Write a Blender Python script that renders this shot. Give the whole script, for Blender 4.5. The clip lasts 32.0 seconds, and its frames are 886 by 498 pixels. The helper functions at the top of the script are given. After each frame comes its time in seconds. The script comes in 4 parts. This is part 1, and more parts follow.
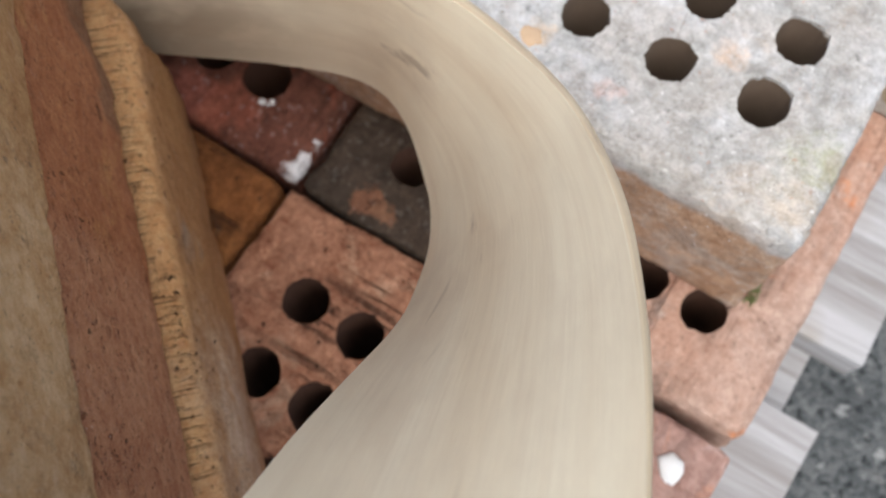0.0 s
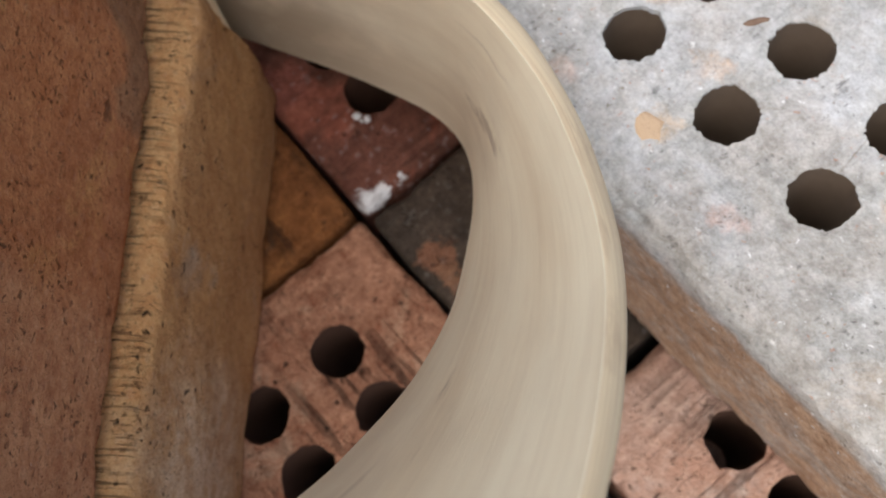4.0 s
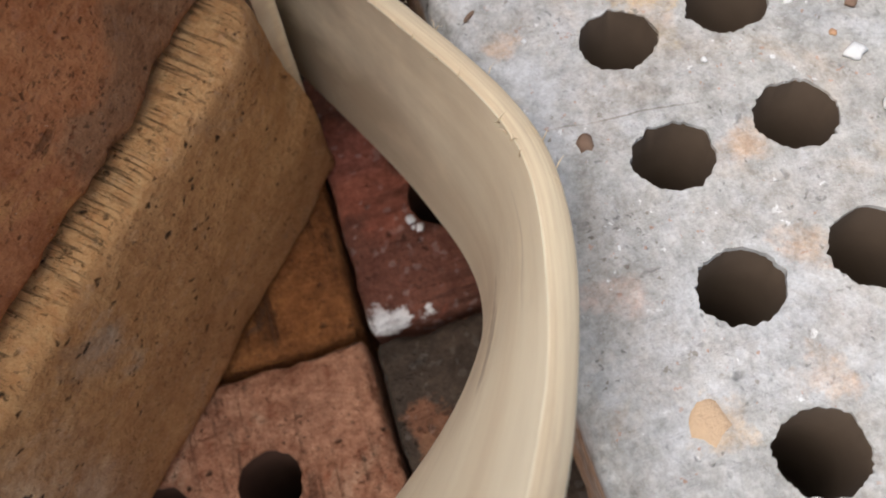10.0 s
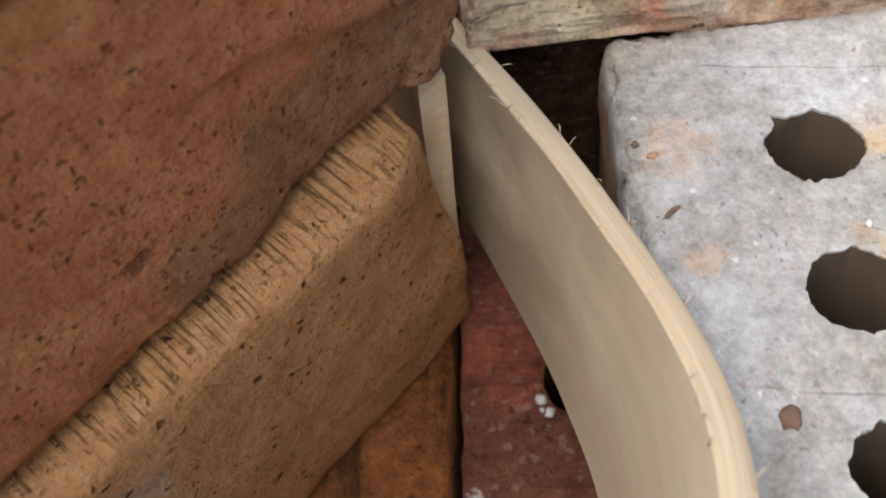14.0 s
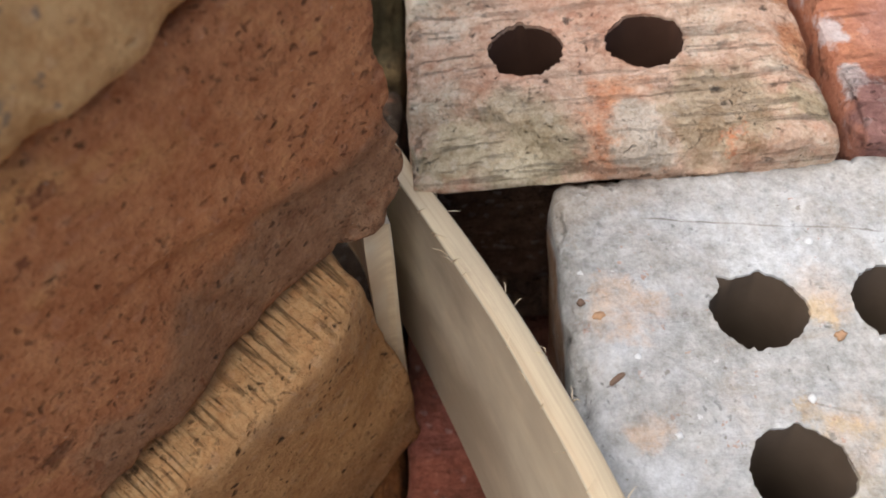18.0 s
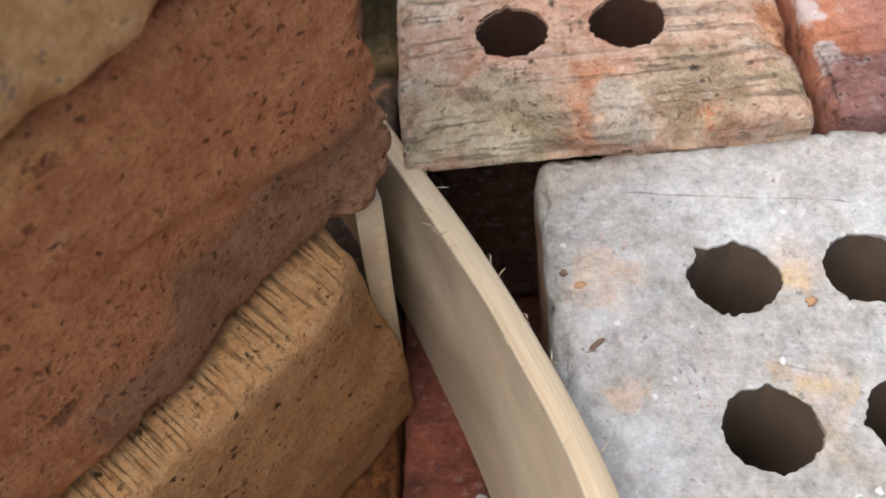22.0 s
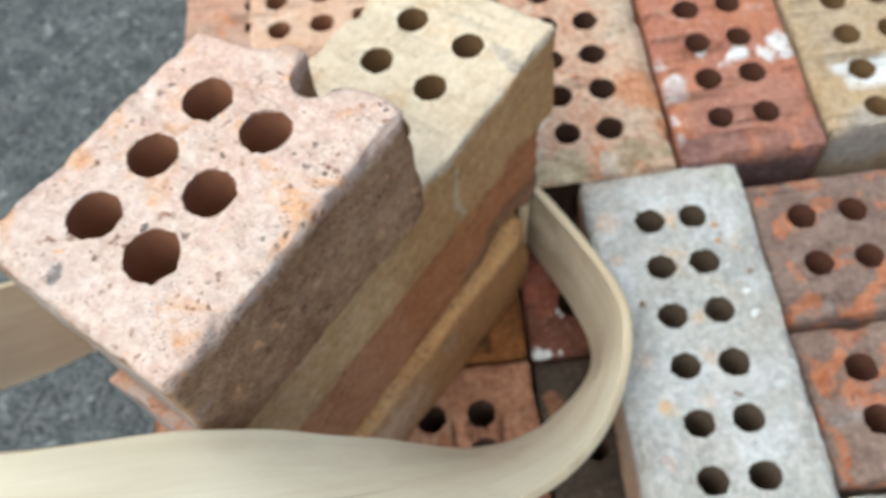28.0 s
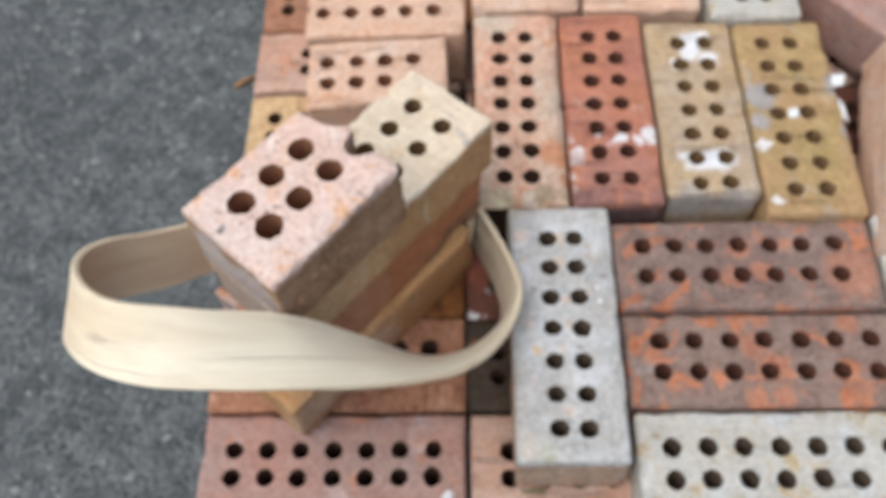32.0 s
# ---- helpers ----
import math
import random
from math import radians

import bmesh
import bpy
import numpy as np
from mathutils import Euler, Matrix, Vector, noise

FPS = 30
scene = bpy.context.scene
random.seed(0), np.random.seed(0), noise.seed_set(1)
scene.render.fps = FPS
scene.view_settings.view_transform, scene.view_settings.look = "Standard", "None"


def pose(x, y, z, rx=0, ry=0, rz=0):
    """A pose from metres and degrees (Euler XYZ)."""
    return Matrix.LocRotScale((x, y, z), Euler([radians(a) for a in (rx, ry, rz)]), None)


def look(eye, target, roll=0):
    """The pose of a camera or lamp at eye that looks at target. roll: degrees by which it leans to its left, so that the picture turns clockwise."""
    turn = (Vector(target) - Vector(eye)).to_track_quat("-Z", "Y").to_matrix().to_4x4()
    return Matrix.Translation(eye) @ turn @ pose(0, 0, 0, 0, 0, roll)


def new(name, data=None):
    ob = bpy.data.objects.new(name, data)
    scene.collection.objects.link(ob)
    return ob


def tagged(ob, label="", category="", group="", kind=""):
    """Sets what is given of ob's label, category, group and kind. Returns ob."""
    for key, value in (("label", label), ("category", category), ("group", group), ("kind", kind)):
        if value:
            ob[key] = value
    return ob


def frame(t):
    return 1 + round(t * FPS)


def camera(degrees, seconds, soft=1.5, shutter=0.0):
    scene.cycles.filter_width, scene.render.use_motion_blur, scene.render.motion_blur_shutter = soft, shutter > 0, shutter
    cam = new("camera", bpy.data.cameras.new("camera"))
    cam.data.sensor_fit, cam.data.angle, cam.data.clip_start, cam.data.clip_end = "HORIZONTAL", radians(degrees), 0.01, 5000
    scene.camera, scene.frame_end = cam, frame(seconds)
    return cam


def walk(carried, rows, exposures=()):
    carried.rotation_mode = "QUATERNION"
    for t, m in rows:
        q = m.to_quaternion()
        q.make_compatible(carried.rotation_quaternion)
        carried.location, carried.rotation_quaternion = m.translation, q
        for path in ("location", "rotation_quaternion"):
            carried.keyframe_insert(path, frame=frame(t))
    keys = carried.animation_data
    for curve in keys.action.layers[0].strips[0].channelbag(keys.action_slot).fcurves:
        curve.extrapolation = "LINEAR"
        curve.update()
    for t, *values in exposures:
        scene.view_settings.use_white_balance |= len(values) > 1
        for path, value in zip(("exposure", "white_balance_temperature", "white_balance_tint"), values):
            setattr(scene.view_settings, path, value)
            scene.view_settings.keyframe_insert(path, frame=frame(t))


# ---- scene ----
cam = camera(54.26, 32.0, soft=1.7, shutter=0.5)
# a phone lens focused close: near things are sharp, far ones soft
cam.data.dof.use_dof = True
cam.data.dof.focus_distance, cam.data.dof.aperture_fstop = 0.15, 25.0
# seconds, place of the eye, and its turn in degrees
ROWS = [
    (0.0, -0.1399, -0.1639, 0.2939, 17.91, 2.06, -57.79),
    (0.5, -0.1291, -0.1673, 0.2898, 17.84, 2.58, -55.68),
    (1.0, -0.1201, -0.1690, 0.2832, 17.67, 2.93, -53.70),
    (1.5, -0.1095, -0.1691, 0.2776, 17.44, 3.95, -51.41),
    (2.0, -0.1023, -0.1668, 0.2742, 17.40, 4.66, -49.85),
    (2.5, -0.0988, -0.1652, 0.2688, 17.69, 5.56, -47.85),
    (3.0, -0.0945, -0.1636, 0.2651, 18.15, 6.86, -44.77),
    (3.5, -0.0915, -0.1619, 0.2606, 18.48, 7.69, -42.20),
    (5.5, -0.0835, -0.1615, 0.2488, 20.78, 10.10, -35.22),
    (6.0, -0.0829, -0.1623, 0.2483, 22.17, 10.36, -33.13),
    (6.5, -0.0806, -0.1595, 0.2448, 22.82, 9.86, -31.71),
    (7.0, -0.0763, -0.1532, 0.2436, 23.08, 8.97, -30.94),
    (7.5, -0.0729, -0.1436, 0.2424, 23.52, 8.72, -29.61),
    (8.0, -0.0721, -0.1390, 0.2372, 23.36, 8.93, -28.68),
    (8.5, -0.0688, -0.1349, 0.2335, 23.36, 9.84, -27.11),
    (9.0, -0.0618, -0.1339, 0.2290, 23.82, 8.37, -22.91),
    (9.5, -0.0545, -0.1331, 0.2233, 24.43, 8.11, -19.18),
    (10.0, -0.0468, -0.1309, 0.2157, 24.76, 7.91, -16.98),
    (10.5, -0.0399, -0.1275, 0.2112, 25.28, 8.40, -14.42),
    (11.0, -0.0360, -0.1215, 0.2073, 26.47, 8.45, -11.08),
    (11.5, -0.0342, -0.1170, 0.2035, 27.43, 8.71, -8.71),
    (12.0, -0.0340, -0.1125, 0.2025, 28.74, 8.95, -6.82),
    (12.5, -0.0369, -0.1067, 0.2019, 29.70, 9.04, -5.18),
    (13.0, -0.0405, -0.1038, 0.1994, 30.57, 9.29, -3.25),
    (13.5, -0.0440, -0.1009, 0.1973, 31.49, 9.12, -1.74),
    (14.0, -0.0461, -0.0961, 0.1972, 32.54, 8.76, -0.21),
    (14.5, -0.0460, -0.0909, 0.1979, 33.09, 8.63, 0.35),
    (15.0, -0.0465, -0.0857, 0.1974, 33.23, 8.06, 0.27),
    (15.5, -0.0455, -0.0825, 0.1995, 33.65, 7.61, 0.11),
    (17.5, -0.0423, -0.0754, 0.2039, 34.53, 6.33, -0.99),
    (18.0, -0.0413, -0.0760, 0.2061, 34.70, 6.28, -0.97),
    (18.5, -0.0392, -0.0775, 0.2077, 34.63, 6.27, -1.09),
    (19.0, -0.0379, -0.0792, 0.2083, 34.76, 6.37, -1.07),
    (19.5, -0.0386, -0.0794, 0.2077, 34.64, 6.34, -1.17),
    (20.0, -0.0399, -0.0803, 0.2065, 34.60, 6.80, -1.03),
    (20.5, -0.0415, -0.0805, 0.2057, 34.49, 6.78, -1.02),
    (21.0, -0.0409, -0.0806, 0.2057, 34.37, 6.76, -0.87),
    (21.5, -0.0384, -0.0804, 0.2068, 34.15, 6.88, -1.02),
    (22.0, -0.0369, -0.0828, 0.2094, 34.14, 7.12, -1.00),
    (22.5, -0.0362, -0.0866, 0.2139, 34.01, 7.12, -0.88),
    (23.0, -0.0345, -0.0945, 0.2224, 34.18, 7.42, -0.89),
    (23.5, -0.0334, -0.1008, 0.2343, 33.98, 7.34, -0.84),
    (24.0, -0.0340, -0.1106, 0.2528, 34.05, 7.03, -1.18),
    (24.5, -0.0376, -0.1254, 0.2774, 33.72, 6.36, -1.28),
    (25.0, -0.0403, -0.1341, 0.3006, 32.31, 6.97, -1.51),
    (25.5, -0.0427, -0.1454, 0.3256, 32.10, 7.92, -1.84),
    (27.5, -0.0800, -0.2184, 0.4579, 29.87, 6.56, -6.00),
    (28.0, -0.0958, -0.2389, 0.4918, 29.18, 5.72, -5.44),
    (28.5, -0.1027, -0.2566, 0.5250, 29.29, 4.65, -4.51),
    (29.0, -0.1061, -0.2738, 0.5643, 29.05, 3.75, -4.14),
    (29.5, -0.1043, -0.2888, 0.5915, 28.97, 3.06, -3.96),
    (30.0, -0.1001, -0.3067, 0.6174, 28.99, 3.19, -3.96),
    (30.5, -0.0933, -0.3252, 0.6521, 28.07, 2.96, -3.97),
    (31.0, -0.0842, -0.3425, 0.6780, 28.22, 2.99, -3.42),
    (31.5, -0.0742, -0.3602, 0.7060, 28.44, 3.41, -2.61),
    (32.0, -0.0688, -0.3827, 0.7385, 29.25, 1.92, 0.15),
]
# seconds, stops, white balance in kelvin and its tint
EXPOSURES = [(0.0, 0.25, 6080, 9), (4.0, 0.04, 6170, 9), (11.0, 0.10, 6270, 10), (17.0, 0.24, 6200, 9), (22.0, 0.26, 6200, 9), (26.0, 0.22, 6120, 6), (28.0, 0.17, 5860, -1), (32.0, 0.0, 5900, 7)]
walk(cam, [(t, pose(x, y, z, a, b, c)) for t, x, y, z, a, b, c in ROWS], EXPOSURES)

# ---- world, sun ----
SUN_ELEVATION, SUN_AZIMUTH = 66.0, 207.0  # azimuth: degrees from +x towards +y, where the sun stands
world = bpy.data.worlds.new("sky")
scene.world = world
world.use_nodes = True
wn, wl = world.node_tree.nodes, world.node_tree.links
wn.clear()
sky = wn.new("ShaderNodeTexSky")
sky.sky_type = "NISHITA"
sky.sun_disc = False
sky.sun_elevation = radians(SUN_ELEVATION)
sky.sun_rotation = radians(90 - SUN_AZIMUTH)
sky.air_density, sky.dust_density, sky.ozone_density = 0.6, 6.0, 0.8
back = wn.new("ShaderNodeBackground")
back.inputs["Strength"].default_value = 0.12
wout = wn.new("ShaderNodeOutputWorld")
wl.new(sky.outputs["Color"], back.inputs["Color"])
wl.new(back.outputs[0], wout.inputs["Surface"])
sun = new("sun", bpy.data.lights.new("sun", "SUN"))
sun.data.energy, sun.data.angle, sun.data.color = 2.5, radians(88), (1.0, 0.98, 0.945)
sa, se = radians(SUN_AZIMUTH), radians(SUN_ELEVATION)
sun.matrix_world = look((4 * math.cos(sa) * math.cos(se), 4 * math.sin(sa) * math.cos(se), 4 * math.sin(se)), (0, 0, 0))

# ---- materials ----
def rgb(c):
    return (*c, 1.0)


class Mat:
    """A node material, with short calls for the nodes that the surfaces here are made of."""

    def __init__(self, name, rough=0.9):
        self.m = bpy.data.materials.new(name)
        self.m.use_nodes = True
        self.n, self.l = self.m.node_tree.nodes, self.m.node_tree.links
        self.n.clear()
        self.out = self.n.new("ShaderNodeOutputMaterial")
        self.b = self.n.new("ShaderNodeBsdfPrincipled")
        self.b.inputs["Roughness"].default_value = rough
        self.b.inputs["Specular IOR Level"].default_value = 0.25
        self.l.new(self.b.outputs[0], self.out.inputs["Surface"])
        tc = self.n.new("ShaderNodeTexCoord")
        info = self.n.new("ShaderNodeObjectInfo")
        mul = self.n.new("ShaderNodeMath")
        mul.operation = "MULTIPLY"
        mul.inputs[1].default_value = 23.7
        self.l.new(info.outputs["Random"], mul.inputs[0])
        add = self.n.new("ShaderNodeVectorMath")
        add.operation = "ADD"
        self.l.new(tc.outputs["Object"], add.inputs[0])
        self.l.new(mul.outputs[0], add.inputs[1])
        self.co = add.outputs[0]
        self.raw = tc.outputs["Object"]
        self.random = info.outputs["Random"]

    def stretch(self, v, co=None):
        n = self.n.new("ShaderNodeVectorMath")
        n.operation = "MULTIPLY"
        n.inputs[1].default_value = v
        self.l.new(co or self.co, n.inputs[0])
        return n.outputs[0]

    def noise(self, scale, detail=4.0, rough=0.55, co=None, distort=0.0):
        n = self.n.new("ShaderNodeTexNoise")
        n.inputs["Scale"].default_value, n.inputs["Detail"].default_value = scale, detail
        n.inputs["Roughness"].default_value, n.inputs["Distortion"].default_value = rough, distort
        self.l.new(co or self.co, n.inputs["Vector"])
        return n.outputs["Fac"]

    def cells(self, scale, co=None, out="Distance"):
        n = self.n.new("ShaderNodeTexVoronoi")
        n.inputs["Scale"].default_value = scale
        self.l.new(co or self.co, n.inputs["Vector"])
        return n.outputs[out]

    def ramp(self, v, lo, hi, a=0.0, b=1.0):
        n = self.n.new("ShaderNodeMapRange")
        n.clamp = True
        for i, x in enumerate((lo, hi, a, b)):
            n.inputs[i + 1].default_value = x
        self.l.new(v, n.inputs[0])
        return n.outputs[0]

    def math(self, op, a, b):
        n = self.n.new("ShaderNodeMath")
        n.operation = op
        for i, x in enumerate((a, b)):
            if isinstance(x, (int, float)):
                n.inputs[i].default_value = x
            else:
                self.l.new(x, n.inputs[i])
        return n.outputs[0]

    def mix(self, f, a, b, how="MIX"):
        n = self.n.new("ShaderNodeMix")
        n.data_type, n.blend_type = "RGBA", how
        if isinstance(f, (int, float)):
            n.inputs[0].default_value = f
        else:
            self.l.new(f, n.inputs[0])
        for i, x in ((6, a), (7, b)):
            if isinstance(x, tuple):
                n.inputs[i].default_value = rgb(x)
            else:
                self.l.new(x, n.inputs[i])
        return n.outputs[2]

    def finish(self, colour, height=None, depth=0.001, strength=0.6):
        self.l.new(colour, self.b.inputs["Base Color"])
        if height is not None:
            n = self.n.new("ShaderNodeBump")
            n.inputs["Distance"].default_value, n.inputs["Strength"].default_value = depth, strength
            self.l.new(height, n.inputs["Height"])
            self.l.new(n.outputs[0], self.b.inputs["Normal"])
        return self.m


def brick_mat(name, base, alt, patch=None, patch_at=0.62, film=None, film_at=0.55, pits=0.6, drag=0.4, drag_axis=1, grain=0.3, spread=0.06,
              grit=0.0, stains=(), line=190, size=150, coarse=0.0, side=None, lip=None, crown=None, gate_at=0.50, flecks=1.0, faint=0.0, warp_by=0.022, scratches=(), dust=None, crumbs=None, relief=0.85):
    """Fired clay: two body colours, patches of a third, a pale film, stains and painted-in side light at given places
    (x, y, z, radius, colour), dark pits, sand grain, and drag marks of the cutting wire."""
    k = Mat(name, 0.92)
    c = k.mix(k.ramp(k.noise(16, 6, 0.65), 0.36, 0.64), base, alt)
    if patch:
        c = k.mix(k.ramp(k.noise(34, 6, 0.65, distort=0.6), patch_at, patch_at + spread), c, patch)
    if film:
        f = k.ramp(k.noise(26, 10, 0.74, distort=0.3), film_at, film_at + 0.16)
        c = k.mix(f, c, film)
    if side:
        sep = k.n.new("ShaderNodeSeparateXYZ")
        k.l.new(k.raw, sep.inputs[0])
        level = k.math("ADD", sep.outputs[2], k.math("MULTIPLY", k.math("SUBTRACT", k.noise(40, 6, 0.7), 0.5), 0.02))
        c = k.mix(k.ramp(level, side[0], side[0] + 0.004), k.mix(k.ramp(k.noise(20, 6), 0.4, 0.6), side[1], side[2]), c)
    if crown:
        sep = k.n.new("ShaderNodeSeparateXYZ")
        k.l.new(k.raw, sep.inputs[0])
        c = k.mix(k.ramp(sep.outputs[2], crown[0], crown[0] + 0.003), c, k.mix(k.ramp(k.noise(30, 6), 0.4, 0.6), crown[1], crown[2]))
    if stains:
        warp = k.n.new("ShaderNodeTexNoise")
        warp.inputs["Scale"].default_value, warp.inputs["Detail"].default_value = 75, 7
        warp.inputs["Roughness"].default_value = 0.7
        k.l.new(k.raw, warp.inputs["Vector"])
        shift = k.n.new("ShaderNodeVectorMath")
        shift.operation = "MULTIPLY_ADD"
        shift.inputs[1].default_value, shift.inputs[2].default_value = (warp_by,) * 3, (-warp_by / 2,) * 3
        k.l.new(warp.outputs["Color"], shift.inputs[0])
        place = k.n.new("ShaderNodeVectorMath")
        k.l.new(k.raw, place.inputs[0])
        k.l.new(shift.outputs[0], place.inputs[1])
        mottle = k.ramp(k.noise(170, 6, 0.7), 0.36, 0.58, 0.15, 0.9) if faint else None
        for x, y, z, r, tint in stains:
            d = k.n.new("ShaderNodeVectorMath")
            d.operation = "DISTANCE"
            d.inputs[1].default_value = (x, y, z)
            k.l.new(place.outputs[0], d.inputs[0])
            c = k.mix(k.math("MULTIPLY", k.ramp(d.outputs["Value"], r * (0.75 - faint), r * 1.15, 0.85, 0.0), mottle) if faint else k.ramp(d.outputs["Value"], r * 0.75, r * 1.15, 0.85, 0.0), c, tint)
    for x0, y0, x1, y1 in scratches:
        at = k.n.new("ShaderNodeSeparateXYZ")
        k.l.new(k.raw, at.inputs[0])
        sway = k.math("MULTIPLY", k.math("SUBTRACT", k.noise(60, 5, 0.6), 0.5), 0.0022)
        off = k.math("ADD", k.math("SUBTRACT", k.math("SUBTRACT", at.outputs[0], x0), k.math("MULTIPLY", k.math("SUBTRACT", at.outputs[1], y0), (x1 - x0) / (y1 - y0))), sway)
        span = k.math("MULTIPLY", k.ramp(at.outputs[1], min(y0, y1), min(y0, y1) + 0.003), k.ramp(at.outputs[1], max(y0, y1) - 0.003, max(y0, y1), 1.0, 0.0))
        cut = k.math("MULTIPLY", k.math("MULTIPLY", k.ramp(k.math("ABSOLUTE", off, 0.0), 0.00005, 0.00030, 1.0, 0.0), span), k.ramp(k.noise(180, 3), 0.35, 0.55, 0.25, 0.8))
        c = k.mix(cut, c, (0.20, 0.17, 0.14))
    if dust:
        c = k.mix(k.math("MULTIPLY", k.ramp(k.noise(46, 9, 0.78, distort=0.4), 0.47, 0.60), dust[0]), c, dust[1])
    if crumbs:
        for size_, lo, tint in crumbs:
            spot = k.math("MULTIPLY", k.ramp(k.noise(size_, 3, 0.6), lo, lo + 0.025), k.ramp(k.noise(55, 4, 0.6), 0.44, 0.56))
            c = k.mix(k.math("MULTIPLY", spot, 0.85), c, tint)
    fine = k.noise(240, 7, 0.72)
    tone = k.noise(60, 7, 0.7)
    grey = k.math("ADD", k.math("MULTIPLY", fine, 0.6), k.math("MULTIPLY", tone, 0.4))
    c = k.mix(grain, c, k.mix(k.ramp(grey, 0.36, 0.64), (0.0, 0.0, 0.0), (1.0, 1.0, 1.0)), "SOFT_LIGHT")
    speck = k.ramp(k.cells(620, out="Color"), 0.80, 0.86)
    c = k.mix(k.math("MULTIPLY", speck, grit), c, (0.80, 0.78, 0.74))
    way = (0.05, 1.0, 1.0) if drag_axis == 0 else (1.0, 0.05, 1.0 if lip is None else 0.05)
    lines = k.noise(line, 7, 0.72, co=k.stretch(way))
    gate = k.ramp(k.noise(26, 4), 0.36, 0.6)
    if lip is not None:
        top = k.n.new("ShaderNodeSeparateXYZ")
        k.l.new(k.raw, top.inputs[0])
        gate = k.math("MULTIPLY", k.ramp(top.outputs[2], lip, lip + 0.003), k.ramp(k.noise(110, 3), 0.36, 0.50))
    mark = k.math("MULTIPLY", k.ramp(lines, 0.54, 0.66) if lip is None else k.ramp(lines, 0.52, 0.60), gate)
    c = k.mix(k.math("MULTIPLY", mark, drag), c, k.mix(0.75, c, (0.03, 0.018, 0.012)))
    twist = k.n.new("ShaderNodeTexNoise")
    twist.inputs["Scale"].default_value, twist.inputs["Detail"].default_value = 260, 3
    k.l.new(k.co, twist.inputs["Vector"])
    bent = k.n.new("ShaderNodeVectorMath")
    bent.operation = "MULTIPLY_ADD"
    bent.inputs[1].default_value = (0.006, 0.006, 0.006)
    k.l.new(twist.outputs["Color"], bent.inputs[0])
    k.l.new(k.co, bent.inputs[2])
    pit = k.ramp(k.cells(size, co=k.stretch((1, 1, 1.4), bent.outputs[0])), 0.08, 0.2, 1.0, 0.0)
    pit = k.math("MULTIPLY", pit, k.ramp(k.noise(48, 3), gate_at, gate_at + 0.1))
    small = k.math("MULTIPLY", k.ramp(k.cells(430, co=bent.outputs[0]), 0.1, 0.24, 1.0, 0.0), k.ramp(k.noise(80, 2), 0.5, 0.6))
    torn = k.math("MULTIPLY", k.ramp(k.noise(150, 5, 0.7, co=k.stretch((0.35, 1, 1) if drag_axis == 0 else (1, 0.35, 1))), 0.66, 0.72), gate)
    fleck = k.ramp(k.noise(330, 4, 0.75), 0.655, 0.70)
    c = k.mix(k.math("MULTIPLY", fleck, 0.55 * pits * flecks), c, k.mix(0.8, c, (0.03, 0.018, 0.012)))
    dots = k.math("MULTIPLY", k.ramp(k.noise(760, 3, 0.7), 0.585, 0.65), k.ramp(k.noise(70, 3), 0.38, 0.56))
    c = k.mix(k.math("MULTIPLY", dots, 0.6 * pits * flecks), c, k.mix(0.75, c, (0.03, 0.018, 0.012)))
    c = k.mix(0.3 * grain, c, k.mix(k.ramp(k.noise(1100, 3, 0.6), 0.38, 0.62), (0.0, 0.0, 0.0), (1.0, 1.0, 1.0)), "SOFT_LIGHT")
    hole = k.math("MAXIMUM", k.math("MAXIMUM", pit, k.math("MULTIPLY", small, 0.8)), torn)
    c = k.mix(k.math("MULTIPLY", hole, pits), c, k.mix(0.85, c, (0.02, 0.012, 0.008)))
    h = k.math("ADD", k.math("MULTIPLY", fine, 0.5), k.math("MULTIPLY", k.noise(800, 4), 0.35))
    h = k.math("ADD", h, k.math("MULTIPLY", k.noise(90, 6, 0.7), 0.45 + coarse))
    h = k.math("SUBTRACT", h, k.math("MULTIPLY", hole, 0.7))
    h = k.math("SUBTRACT", h, k.math("MULTIPLY", mark, drag * (0.8 if lip is None else 0.45)))
    return k.finish(c, h, 0.0022, relief)


PEACH, RUST, LIME, SLATE, MOSS = (0.60, 0.42, 0.28), (0.39, 0.17, 0.10), (0.80, 0.79, 0.77), (0.36, 0.34, 0.33), (0.33, 0.34, 0.19)
TOP = 0.035
